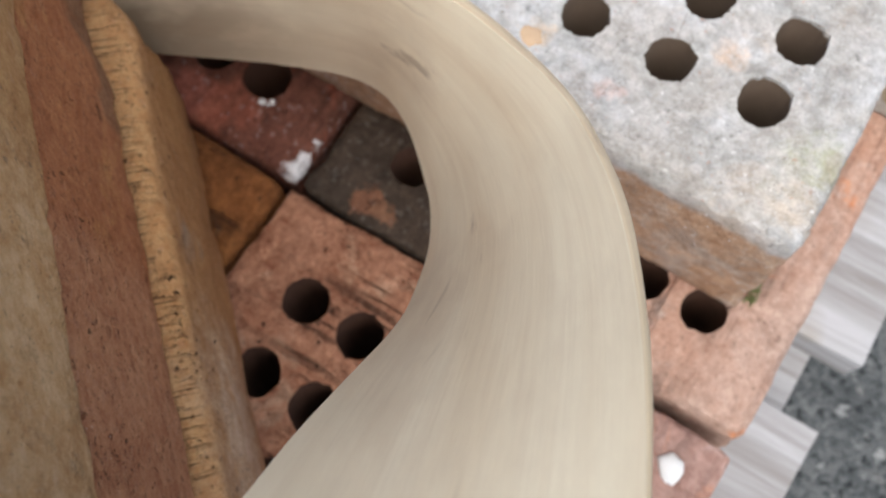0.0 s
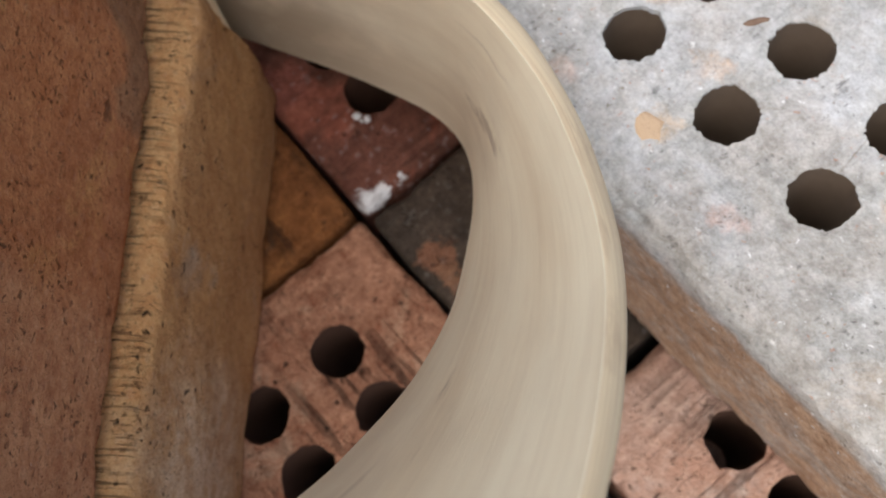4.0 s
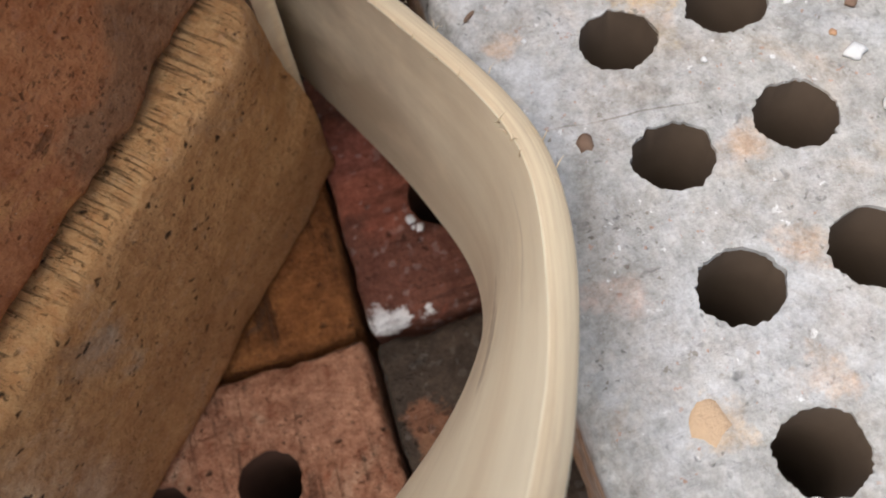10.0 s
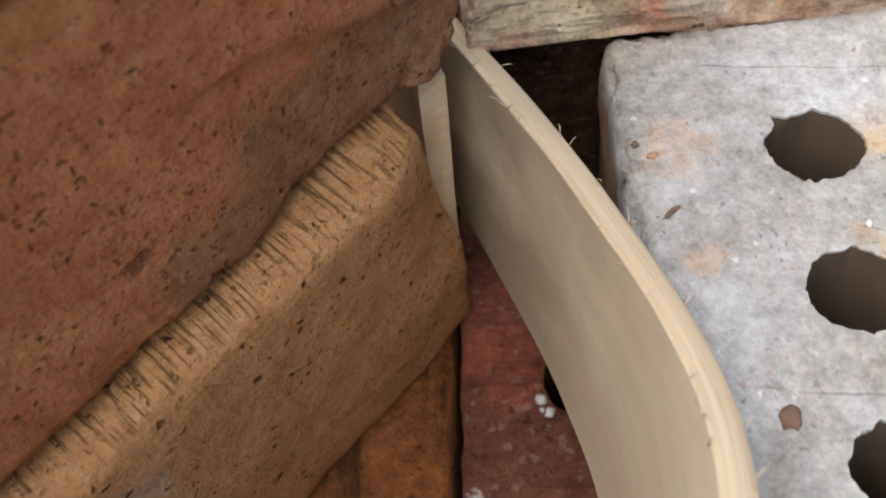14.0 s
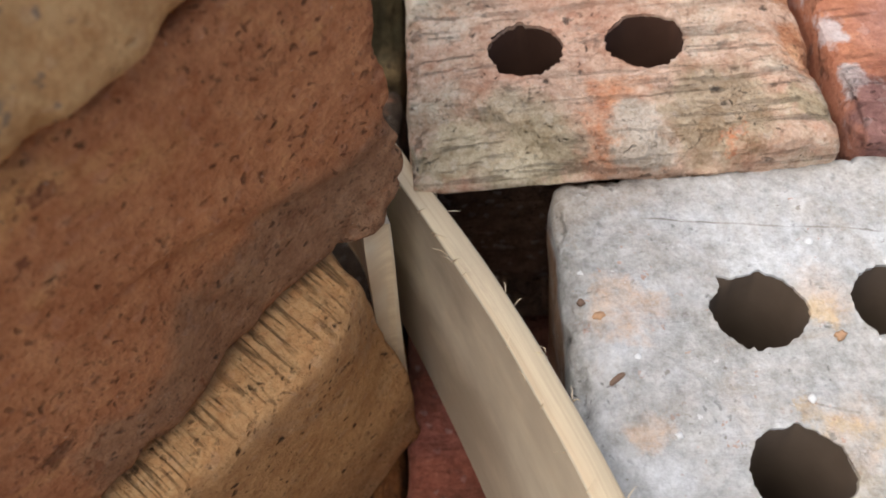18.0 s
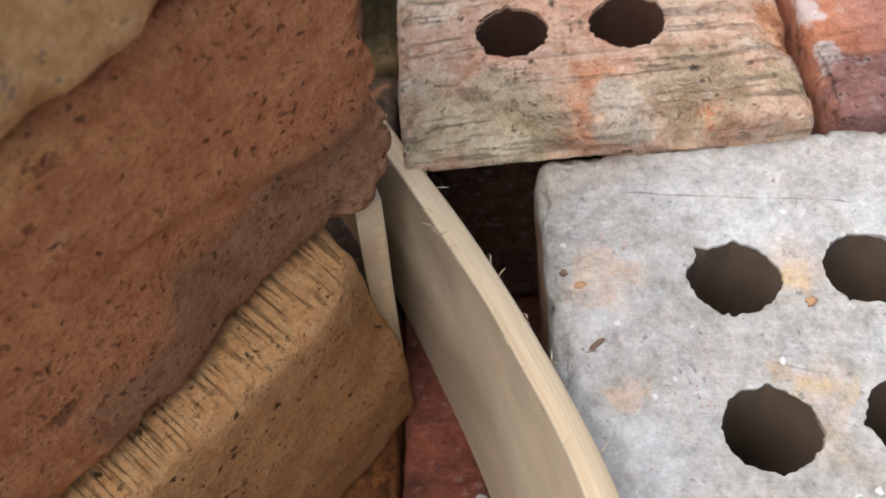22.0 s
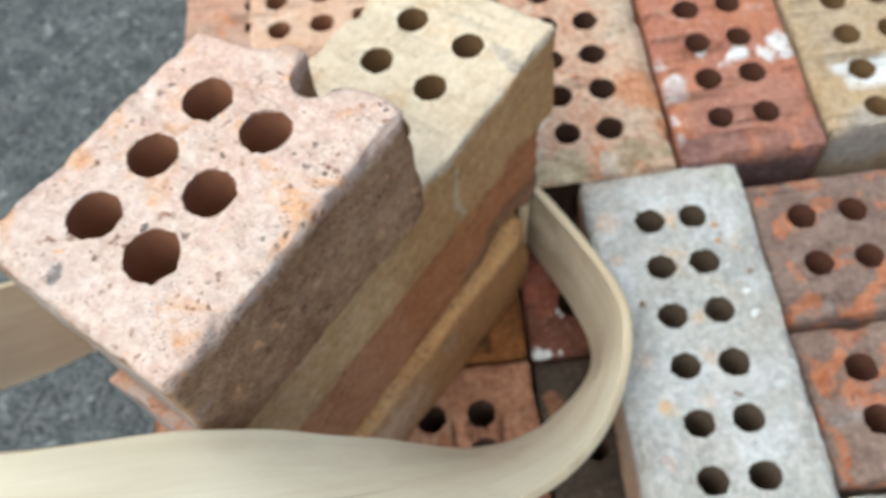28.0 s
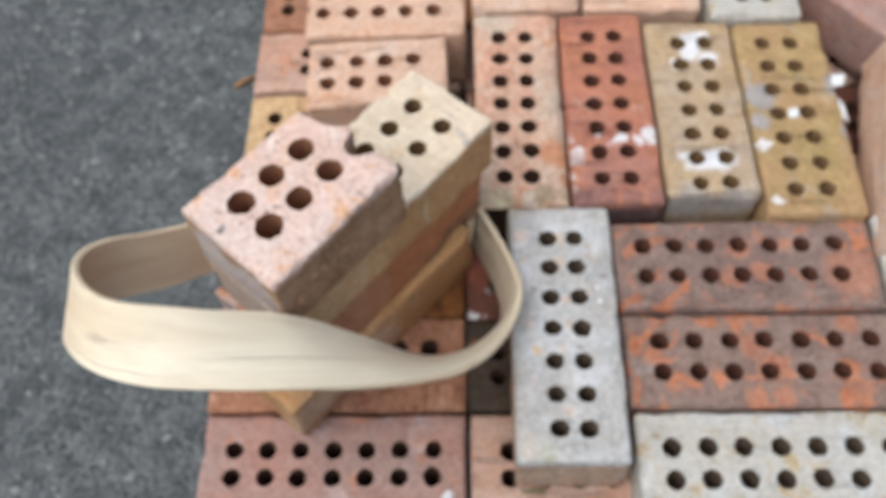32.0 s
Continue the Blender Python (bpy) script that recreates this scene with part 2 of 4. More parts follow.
# a pale vein down the side of the tan brick
VEIN = [(0.0316 + 0.0016 * math.sin((0.0151 - 0.0025 * i) * 140 - 0.7), 0.0151 - 0.0025 * i) for i in range(16)]
MAT = {
    "white": brick_mat("lime_washed_clay", (0.45, 0.442, 0.412), (0.37, 0.36, 0.332), (0.46, 0.39, 0.31), 0.545, (0.535, 0.54, 0.535), 0.47, 0.6, 0.14, 1, 0.50, 0.14, 0.16, [(x - 0.002, y, z, r, tint) for x, y, z, r, tint in [
        (0.0886, 0.0333, TOP, 0.006, PEACH), (0.0847, 0.0404, TOP, 0.0015, RUST), (0.0890, 0.0000, TOP, 0.007, PEACH), (0.0634, 0.0019, TOP, 0.006, PEACH),
        (0.0655, 0.0334, TOP, 0.005, PEACH), (0.0045, 0.0306, TOP, 0.005, (0.58, 0.42, 0.34)), (-0.0196, 0.0256, TOP, 0.0042, (0.60, 0.47, 0.33)),
        (-0.0196, 0.0046, TOP, 0.005, PEACH), (0.0034, -0.002, TOP, 0.006, PEACH), (0.027, -0.0015, TOP, 0.005, PEACH), (-0.0481, 0.0307, TOP, 0.005, (0.56, 0.42, 0.36)),
        (-0.1058, 0.0195, TOP, 0.009, MOSS), (-0.112, 0.0195, TOP, 0.006, (0.30, 0.27, 0.19)), (-0.102, 0.030, TOP, 0.008, (0.52, 0.50, 0.42)), (-0.1085, 0.034, TOP, 0.007, (0.54, 0.46, 0.36)), (0.112, 0.040, TOP, 0.009, (0.40, 0.35, 0.29)), (0.114, 0.030, TOP, 0.006, (0.42, 0.36, 0.30)), (0.108, -0.038, TOP, 0.008, (0.44, 0.45, 0.36)), (-0.071, 0.0006, TOP, 0.006, PEACH), (0.104, 0.006, TOP, 0.016, (0.63, 0.64, 0.635)), (0.099, -0.018, TOP, 0.018, (0.63, 0.64, 0.635)), (0.078, -0.026, TOP, 0.012, (0.64, 0.65, 0.65)), (0.0659, 0.0054, TOP, 0.0028, (0.58, 0.42, 0.22)), (0.0641, 0.0010, TOP, 0.0030, (0.58, 0.42, 0.22)), (0.0626, -0.0038, TOP, 0.0028, (0.56, 0.41, 0.22)), (0.0551, 0.0012, TOP, 0.0036, (0.60, 0.47, 0.27)), (0.0852, 0.0022, TOP, 0.0042, (0.62, 0.46, 0.27)), (0.0936, 0.0306, TOP, 0.0010, (0.22, 0.19, 0.16)), (0.0905, -0.0028, TOP, 0.0012, (0.24, 0.21, 0.18))]], dust=(0.60, (0.41, 0.375, 0.33)), crumbs=((520, 0.665, (0.44, 0.28, 0.21)), (430, 0.67, (0.76, 0.76, 0.74)), (380, 0.67, (0.27, 0.24, 0.20))), side=(0.0235, (0.42, 0.265, 0.16), (0.47, 0.315, 0.205)), gate_at=0.60, flecks=0.35, coarse=0.5, relief=0.5, faint=0.12, line=420, scratches=[(0.1060, 0.0289, 0.0983, -0.0150), (0.0405, 0.0330, 0.0355, 0.0018), (0.0668, 0.0086, 0.0635, -0.0030), (-0.060, 0.012, -0.052, -0.030)]),
    # side: shade of the gap below the broken edge, painted as dark brown clay
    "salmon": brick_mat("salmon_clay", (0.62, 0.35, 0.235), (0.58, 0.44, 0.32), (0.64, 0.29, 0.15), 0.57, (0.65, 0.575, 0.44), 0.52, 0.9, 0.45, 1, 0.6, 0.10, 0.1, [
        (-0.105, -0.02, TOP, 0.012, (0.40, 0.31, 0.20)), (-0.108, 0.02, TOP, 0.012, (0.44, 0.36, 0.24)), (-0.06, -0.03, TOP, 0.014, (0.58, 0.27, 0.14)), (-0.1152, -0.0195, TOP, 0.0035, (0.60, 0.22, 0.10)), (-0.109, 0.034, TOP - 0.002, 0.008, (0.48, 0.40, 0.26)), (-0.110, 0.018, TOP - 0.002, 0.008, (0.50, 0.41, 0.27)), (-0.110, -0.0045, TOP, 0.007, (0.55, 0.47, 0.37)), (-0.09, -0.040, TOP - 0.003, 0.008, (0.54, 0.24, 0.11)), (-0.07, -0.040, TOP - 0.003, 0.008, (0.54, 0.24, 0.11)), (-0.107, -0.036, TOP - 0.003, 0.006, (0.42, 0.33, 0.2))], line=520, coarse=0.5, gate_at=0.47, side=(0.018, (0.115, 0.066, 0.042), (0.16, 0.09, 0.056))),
    "lowsalmon": brick_mat("pale_salmon_clay", (0.50, 0.29, 0.20), (0.47, 0.33, 0.26), (0.56, 0.25, 0.13), 0.6, (0.52, 0.44, 0.38), 0.56, 0.8, 0.7, 0, 0.4),
    "red": brick_mat("red_clay", (0.49, 0.20, 0.108), (0.40, 0.165, 0.11), (0.50, 0.29, 0.22), 0.58, (0.52, 0.42, 0.40), 0.6, 0.5, 0.9, 1, 0.4, 0.08, 0.1, [
        (-0.0429, -0.0084, TOP, 0.006, LIME), (-0.037, -0.0354, TOP, 0.008, LIME), (-0.0392, 0.0123, TOP, 0.004, LIME), (-0.0465, -0.0238, TOP, 0.006, LIME), (-0.0478, -0.036, TOP, 0.005, LIME), (-0.0474, 0.0011, TOP, 0.004, LIME), (-0.058, 0.034, TOP, 0.006, LIME),
        (-0.0645, 0.0353, TOP, 0.009, (0.52, 0.40, 0.37)), (-0.085, 0.015, TOP, 0.018, (0.40, 0.195, 0.145)), (-0.080, -0.018, TOP, 0.020, (0.39, 0.185, 0.135)), (-0.06, 0.0, TOP, 0.014, (0.42, 0.195, 0.135)), (-0.108, -0.036, TOP, 0.012, (0.33, 0.165, 0.13)), (-0.10, 0.0395, TOP, 0.0045, (0.60, 0.53, 0.50)), (-0.086, 0.0405, TOP, 0.0045, (0.58, 0.50, 0.47)), (-0.07, 0.0405, TOP, 0.0045, (0.60, 0.52, 0.49)), (-0.04, 0.0405, TOP, 0.005, (0.56, 0.47, 0.44)), (-0.110, 0.030, TOP, 0.012, (0.21, 0.115, 0.105)), (-0.107, 0.012, TOP, 0.011, (0.26, 0.135, 0.11)), (-0.110, -0.012, TOP, 0.010, (0.27, 0.135, 0.105))] + [(-0.122, y, 0.005, 0.026, (0.11, 0.065, 0.065)) for y in (-0.03, -0.01, 0.01, 0.03)]),
    "maroon": brick_mat("flashed_red_clay", (0.185, 0.118, 0.096), (0.25, 0.175, 0.140), (0.42, 0.165, 0.085), 0.545, (0.34, 0.29, 0.26), 0.58, 0.5, 0.35, 0, 0.4, 0.05, 0.1, [
        (-0.0816, 0.0396, TOP, 0.0085, RUST), (-0.0867, 0.0163, TOP, 0.0075, RUST), (-0.0049, 0.015, TOP, 0.0115, RUST), (-0.0118, -0.013, TOP, 0.0105, RUST),
        (0.0134, -0.0078, TOP, 0.0105, RUST), (0.088, -0.0099, TOP, 0.024, (0.40, 0.19, 0.12)), (0.0387, 0.02, TOP, 0.0075, RUST)]),
    "scarred": brick_mat("scarred_red_clay", (0.205, 0.132, 0.104), (0.265, 0.186, 0.147), (0.44, 0.17, 0.085), 0.545, (0.34, 0.29, 0.26), 0.58, 0.5, 0.3, 0, 0.4, 0.05, 0.1, [
        (-0.0848, 0.0381, 0.028, 0.0085, RUST), (-0.0176, 0.0373, 0.028, 0.0085, RUST), (0.0016, 0.037, 0.028, 0.0085, RUST), (-0.0076, 0.013, 0.028, 0.0125, RUST),
        (0.0074, -0.0074, 0.028, 0.0135, RUST), (-0.0111, -0.0342, 0.028, 0.0095, RUST), (0.0121, -0.032, 0.028, 0.0095, RUST), (0.0765, 0.0328, 0.028, 0.0095, RUST), (0.0767, -0.0277, 0.028, 0.0105, RUST)]),
    "corner": brick_mat("rosy_clay", (0.40, 0.22, 0.17), (0.36, 0.24, 0.20), (0.46, 0.22, 0.14), 0.6, (0.50, 0.40, 0.37), 0.56, 0.5, 0.35, 0, 0.4),
    "ochre": brick_mat("ochre_clay", (0.46, 0.32, 0.17), (0.44, 0.34, 0.24), (0.50, 0.38, 0.24), 0.6, (0.52, 0.44, 0.35), 0.6, 0.6, 0.5, 1, 0.4, 0.08, 0.1, [
        (0.0769, 0.0022, TOP, 0.013, LIME), (0.0542, -0.0169, TOP, 0.009, LIME), (0.0478, 0.0144, TOP, 0.008, LIME), (0.0803, -0.0123, TOP, 0.011, LIME), (0.064, 0.0, TOP, 0.010, LIME),
        (-0.0655, 0.0125, TOP, 0.012, LIME), (-0.0662, -0.0125, TOP, 0.0125, LIME), (-0.0655, 0.0, TOP, 0.011, LIME), (-0.061, 0.024, TOP, 0.005, LIME), (-0.106, 0.02, 0.02, 0.022, (0.40, 0.36, 0.32)), (-0.106, -0.02, 0.02, 0.022, (0.40, 0.36, 0.32))]),
    "mustard": brick_mat("mustard_clay", (0.38, 0.27, 0.11), (0.42, 0.26, 0.13), (0.38, 0.30, 0.20), 0.58, (0.46, 0.40, 0.31), 0.62, 0.6, 0.5, 1, 0.4, 0.08, 0.1, [
        (0.0201, 0.0302, TOP, 0.016, SLATE), (0.032, -0.0503, TOP, 0.018, SLATE), (-0.0104, 0.0355, TOP, 0.010, SLATE), (-0.0011, 0.002, TOP, 0.005, LIME),
        (-0.099, 0.0345, TOP, 0.006, LIME), (-0.0367, 0.0349, TOP, 0.007, LIME), (-0.0222, -0.0488, TOP, 0.012, SLATE)]),
    "pink": brick_mat("pale_pink_clay", (0.66, 0.41, 0.275), (0.63, 0.44, 0.32), (0.60, 0.34, 0.20), 0.6, (0.68, 0.58, 0.49), 0.54, 0.8, 0.7, 0, 0.45),
    "half": brick_mat("broken_pink_clay", (0.70, 0.485, 0.385), (0.68, 0.53, 0.45), (0.70, 0.41, 0.24), 0.53, (0.74, 0.63, 0.54), 0.54, 0.75, 0.22, 1, 0.5, 0.10, 0.1, [
        (-0.056, 0.02, 0.0, 0.022, (0.58, 0.51, 0.47)), (-0.056, -0.02, 0.0, 0.022, (0.58, 0.51, 0.47)), (-0.056, 0.04, -0.02, 0.022, (0.58, 0.51, 0.47)), (-0.056, 0.0, -0.02, 0.024, (0.58, 0.51, 0.47)),
        (-0.048, 0.012, 0.031, 0.003, (0.2, 0.18, 0.17))], side=(0.023, (0.36, 0.215, 0.12), (0.44, 0.275, 0.16)), gate_at=0.46, crumbs=((260, 0.61, (0.27, 0.13, 0.08)), (120, 0.64, (0.66, 0.34, 0.18)))),
    # the wide spots on the outer side paint in the stronger light near one end
    "tan": brick_mat("tan_clay", (0.74, 0.62, 0.46), (0.66, 0.545, 0.39), (0.48, 0.41, 0.33), 0.57, (0.70, 0.58, 0.41), 0.56, 0.35, 0.4, 1, 0.40, 0.08, 0.05, [(x, -0.0425, z, 0.0024, (0.60, 0.50, 0.36)) for x, z in VEIN] + [(-0.114, y, z, 0.017, (0.58, 0.51, 0.47)) for y in (-0.03, -0.01, 0.01, 0.03) for z in (-0.02, 0.0, 0.017)] + [(x, -0.0425, z, 0.026, (0.68, 0.49, 0.275)) for x in (-0.095, -0.06, -0.03) for z in (-0.018, 0.008)], side=(0.0238, (0.60, 0.365, 0.165), (0.51, 0.305, 0.135)), gate_at=0.56, warp_by=0.007, faint=0.3, relief=0.55, crumbs=((330, 0.65, (0.26, 0.19, 0.13)),)),
    # outer side lightened at x -0.09 to -0.03: light there put into the colour
    "stackred": brick_mat("weathered_red_clay", (0.50, 0.215, 0.092), (0.43, 0.18, 0.082), (0.54, 0.265, 0.105), 0.56, (0.45, 0.27, 0.155), 0.64, 0.6, 0.10, 0, 0.40, 0.1, 0.03, [(0.087, -0.044, -0.020, 0.016, (0.30, 0.165, 0.09)), (0.104, -0.044, -0.020, 0.014, (0.30, 0.165, 0.09)), (0.067, -0.044, -0.022, 0.014, (0.31, 0.17, 0.09)), (0.047, -0.044, -0.026, 0.012, (0.32, 0.175, 0.095))] + [(x, -0.0435, z, 0.026, (0.53, 0.265, 0.14)) for x in (-0.088, -0.058, -0.028) for z in (-0.015, 0.012)] + [(-0.111, y, z, 0.017, (0.56, 0.45, 0.40)) for y in (-0.03, -0.01, 0.01, 0.03) for z in (-0.02, 0.0, 0.017)], size=270, gate_at=0.40, flecks=2.0, crumbs=((260, 0.63, (0.22, 0.085, 0.04)), (700, 0.70, (0.66, 0.52, 0.40)))),
    # wide pale spots: efflorescence, and painted-in light on the side's near half
    "yellow": brick_mat("yellow_clay", (0.50, 0.275, 0.115), (0.44, 0.24, 0.105), (0.42, 0.255, 0.135), 0.6, (0.48, 0.33, 0.19), 0.6, 1.0, 0.70, 1, 0.36, 0.08, 0.04, [
        (0.0325, -0.0445, 0.022, 0.007, (0.42, 0.34, 0.26)), (0.034, -0.0445, 0.01, 0.006, (0.40, 0.33, 0.25))] + [(x, -0.043, z, 0.026, (0.64, 0.49, 0.34)) for x in (-0.10, -0.07, -0.04, -0.012) for z in (0.012, -0.012)], line=800, size=210, lip=0.0345, gate_at=0.46, crown=(0.0335, (0.70, 0.40, 0.17), (0.60, 0.325, 0.135)), faint=0.4),
    "lowpink": brick_mat("rough_salmon_clay", (0.43, 0.205, 0.117), (0.36, 0.175, 0.104), (0.46, 0.265, 0.165), 0.58, None, 0.6, 1.0, 1.0, 1, 0.6, coarse=1.4, line=330, flecks=1.4, gate_at=0.46),
    "dark": brick_mat("dark_flashed_clay", (0.052, 0.038, 0.027), (0.075, 0.052, 0.035), (0.22, 0.10, 0.055), 0.64, (0.135, 0.11, 0.088), 0.62, 0.5, 0.3, 0, 0.4, 0.06, 0.05, [
        (-0.107, 0.0182, TOP, 0.006, (0.24, 0.11, 0.06)), (-0.1087, 0.0105, TOP, 0.004, (0.22, 0.11, 0.06))]),
    "lowred": brick_mat("dull_red_clay", (0.14, 0.052, 0.033), (0.165, 0.068, 0.044), (0.26, 0.082, 0.048), 0.6, (0.24, 0.155, 0.125), 0.68, 0.6, 0.6, 0, 0.4, 0.06, 0.1, [
        (-0.1140, -0.0415, TOP, 0.0045, LIME), (-0.1155, -0.0440, TOP, 0.005, LIME), (-0.1100, -0.0440, TOP, 0.004, LIME), (-0.0985, -0.0435, TOP, 0.0025, LIME), (-0.106, -0.0445, TOP, 0.0025, LIME),
        (-0.1027, -0.005, TOP, 0.012, (0.30, 0.10, 0.06)), (-0.1059, 0.0124, TOP, 0.010, (0.27, 0.09, 0.06))]),
    "lowyellow": brick_mat("burnt_yellow_clay", (0.26, 0.10, 0.028), (0.185, 0.072, 0.023), (0.14, 0.07, 0.035), 0.62, None, 0.6, 0.9, 0.9, 1, 0.5),
    "lowflash": brick_mat("half_pink_burnt_clay", (0.26, 0.10, 0.028), (0.185, 0.072, 0.023), (0.14, 0.07, 0.035), 0.62, None, 0.6, 0.9, 0.9, 1, 0.5, stains=[(x, y, z, 0.026, (0.52, 0.31, 0.245)) for x in (-0.118, -0.095, -0.07) for y in (-0.035, 0.0, 0.035) for z in (TOP, -0.01)]),
    "lowolive": brick_mat("half_burnt_yellow_clay", (0.31, 0.12, 0.032), (0.22, 0.085, 0.026), (0.14, 0.07, 0.035), 0.62, None, 0.6, 0.9, 0.9, 1, 0.5, stains=[(x, y, TOP, 0.03, (0.095, 0.08, 0.04)) for x in (0.075, 0.105) for y in (-0.03, 0.0, 0.03)] + [(x, y, TOP, 0.03, (0.56, 0.38, 0.20)) for x in (-0.105, -0.065) for y in (-0.03, 0.0, 0.03)]),
    "cream": brick_mat("cream_clay", (0.50, 0.46, 0.38), (0.47, 0.45, 0.40), (0.44, 0.34, 0.20), 0.56, (0.56, 0.56, 0.54), 0.5, 0.6, 0.4, 0, 0.4),
}


def wood_mat(name, light, dark, stain):
    """Split sapwood: u of the UV map runs along the strip in metres, v across it."""
    k = Mat(name, 0.5)
    k.b.inputs["Specular IOR Level"].default_value = 0.3
    uv = k.n.new("ShaderNodeUVMap")
    uv.uv_map = "along"
    co = uv.outputs[0]
    fib = k.noise(420, 7, 0.7, co=k.stretch((0.03, 1.0, 1.0), co))
    broad = k.noise(60, 5, 0.6, co=k.stretch((0.10, 1.0, 1.0), co), distort=0.5)
    c = k.mix(k.ramp(broad, 0.36, 0.66), light, dark)
    c = k.mix(k.math("MULTIPLY", k.ramp(fib, 0.46, 0.72), 0.2), c, stain)
    cloud = k.ramp(k.noise(30, 6, 0.65, co=k.stretch((0.4, 1.0, 1.0), co)), 0.5, 0.72)
    c = k.mix(k.math("MULTIPLY", cloud, 0.55), c, (0.60, 0.50, 0.37))
    knot = k.ramp(k.noise(70, 4, 0.6, co=k.stretch((0.16, 1.0, 1.0), co), distort=0.8), 0.66, 0.72)
    c = k.mix(k.math("MULTIPLY", knot, 0.5), c, (0.25, 0.17, 0.11))
    sep = k.n.new("ShaderNodeSeparateXYZ")
    k.l.new(co, sep.inputs[0])
    h = k.math("ADD", fib, k.math("MULTIPLY", broad, 0.6))
    # weathered patches, plus the stack's shade on this end painted in as grey-brown
    grey = k.math("MULTIPLY", k.ramp(sep.outputs[0], 0.03, 0.13, 1.0, 0.12), k.ramp(k.noise(24, 5, 0.6, co=k.stretch((0.6, 1.0, 1.0), co)), 0.22, 0.55))
    c = k.mix(k.math("MULTIPLY", grey, 0.9), c, (0.27, 0.212, 0.148))
    # tan inner wood at the back, with the shading of that face painted in
    tan_shade = k.math("MULTIPLY", k.ramp(sep.outputs[0], 0.44, 0.52), k.ramp(broad, 0.25, 0.6, 0.15, 0.45))
    c = k.mix(tan_shade, c, (0.58, 0.41, 0.24))
    rim = k.n.new("ShaderNodeUVMap")
    rim.uv_map = "edge"
    flag = k.n.new("ShaderNodeSeparateXYZ")
    k.l.new(rim.outputs[0], flag.inputs[0])
    sawn = k.ramp(k.math("ADD", flag.outputs[0], k.math("MULTIPLY", k.math("SUBTRACT", k.noise(300, 4, 0.7, co=k.stretch((0.4, 1.0, 1.0), co)), 0.5), 0.5)), 0.55, 0.80)
    raw = k.mix(k.ramp(fib, 0.4, 0.65), (0.84, 0.70, 0.47), (0.66, 0.50, 0.31))
    raw = k.mix(k.ramp(k.noise(90, 5, 0.65, co=k.stretch((0.35, 1.0, 1.0), co)), 0.56, 0.72, 0.0, 0.7), raw, (0.48, 0.34, 0.21))
    c = k.mix(k.math("MULTIPLY", sawn, 0.85), c, raw)
    h = k.math("ADD", h, k.math("MULTIPLY", sawn, k.noise(700, 4, 0.7, co=k.stretch((0.3, 1.0, 1.0), co))))
    for start, end, v, slope in CRACKS:
        off = k.math("ADD", k.math("SUBTRACT", sep.outputs[1], v), k.math("MULTIPLY", k.math("SUBTRACT", sep.outputs[0], start), -slope))
        off = k.math("ADD", off, k.math("MULTIPLY", k.math("SUBTRACT", k.noise(40, 4, co=k.stretch((1.0, 0.0, 0.0), co)), 0.5), 0.006))
        near = k.ramp(k.math("ABSOLUTE", off, 0.0), 0.0001, 0.0006, 1.0, 0.0)
        span = k.math("MULTIPLY", k.ramp(sep.outputs[0], start, start + 0.03), k.ramp(sep.outputs[0], end - 0.03, end, 1.0, 0.0))
        crack = k.math("MULTIPLY", near, span)
        c = k.mix(k.math("MULTIPLY", crack, 0.65), c, (0.22, 0.15, 0.09))
        h = k.math("SUBTRACT", h, crack)
    return k.finish(c, h, 0.0003, 0.5)


# splits along the grain of the strip: from, to, place across, slant
CRACKS = [(0.30, 0.43, 0.002, 0.03), (0.115, 0.150, 0.015, 0.02), (0.43, 0.53, 0.018, 0.0)]
MAT["hoop"] = wood_mat("peeled_willow", (0.895, 0.82, 0.625), (0.775, 0.665, 0.475), (0.53, 0.41, 0.27))


def asphalt_mat():
    k = Mat("asphalt", 0.9)
    bw = k.n.new("ShaderNodeRGBToBW")
    k.l.new(k.cells(290, out="Color"), bw.inputs[0])
    d = k.cells(290)
    c = k.mix(k.ramp(k.noise(3, 6), 0.35, 0.65), (0.052, 0.060, 0.061), (0.088, 0.097, 0.096))
    c = k.mix(k.ramp(bw.outputs[0], 0.2, 0.8, 0.0, 0.75), c, (0.20, 0.205, 0.20))
    c = k.mix(k.ramp(bw.outputs[0], 0.24, 0.16, 0.0, 0.8), c, (0.022, 0.024, 0.024))
    c = k.mix(k.ramp(k.noise(28, 6, 0.75), 0.40, 0.62, 0.0, 0.65), c, (0.036, 0.041, 0.042))
    c = k.mix(k.ramp(k.noise(150, 5, 0.7), 0.60, 0.72), c, (0.03, 0.032, 0.032))
    c = k.mix(k.ramp(k.noise(90, 3), 0.63, 0.69), c, (0.26, 0.265, 0.255))
    h = k.math("ADD", k.ramp(d, 0.0, 0.7, 1.0, 0.0), k.noise(60, 4))
    return k.finish(c, h, 0.0016, 0.8)


def grey_wood_mat():
    k = Mat("weathered_pine", 0.85)
    g = k.noise(120, 6, 0.65, co=k.stretch((1.0, 0.04, 1.0)), distort=0.3)
    c = k.mix(k.ramp(g, 0.35, 0.65), (0.47, 0.475, 0.48), (0.25, 0.235, 0.22))
    c = k.mix(k.ramp(k.noise(14, 4), 0.56, 0.74), c, (0.33, 0.29, 0.23))
    return k.finish(c, g, 0.0015, 0.8)


MAT["asphalt"] = asphalt_mat()
MAT["pallet"] = grey_wood_mat()


def plain_mat(name, a, b, rough=0.8, scale=60, relief=0.5):
    k = Mat(name, rough)
    return k.finish(k.mix(k.noise(scale, 4), a, b), k.noise(scale * 4, 4), 0.0008, relief)


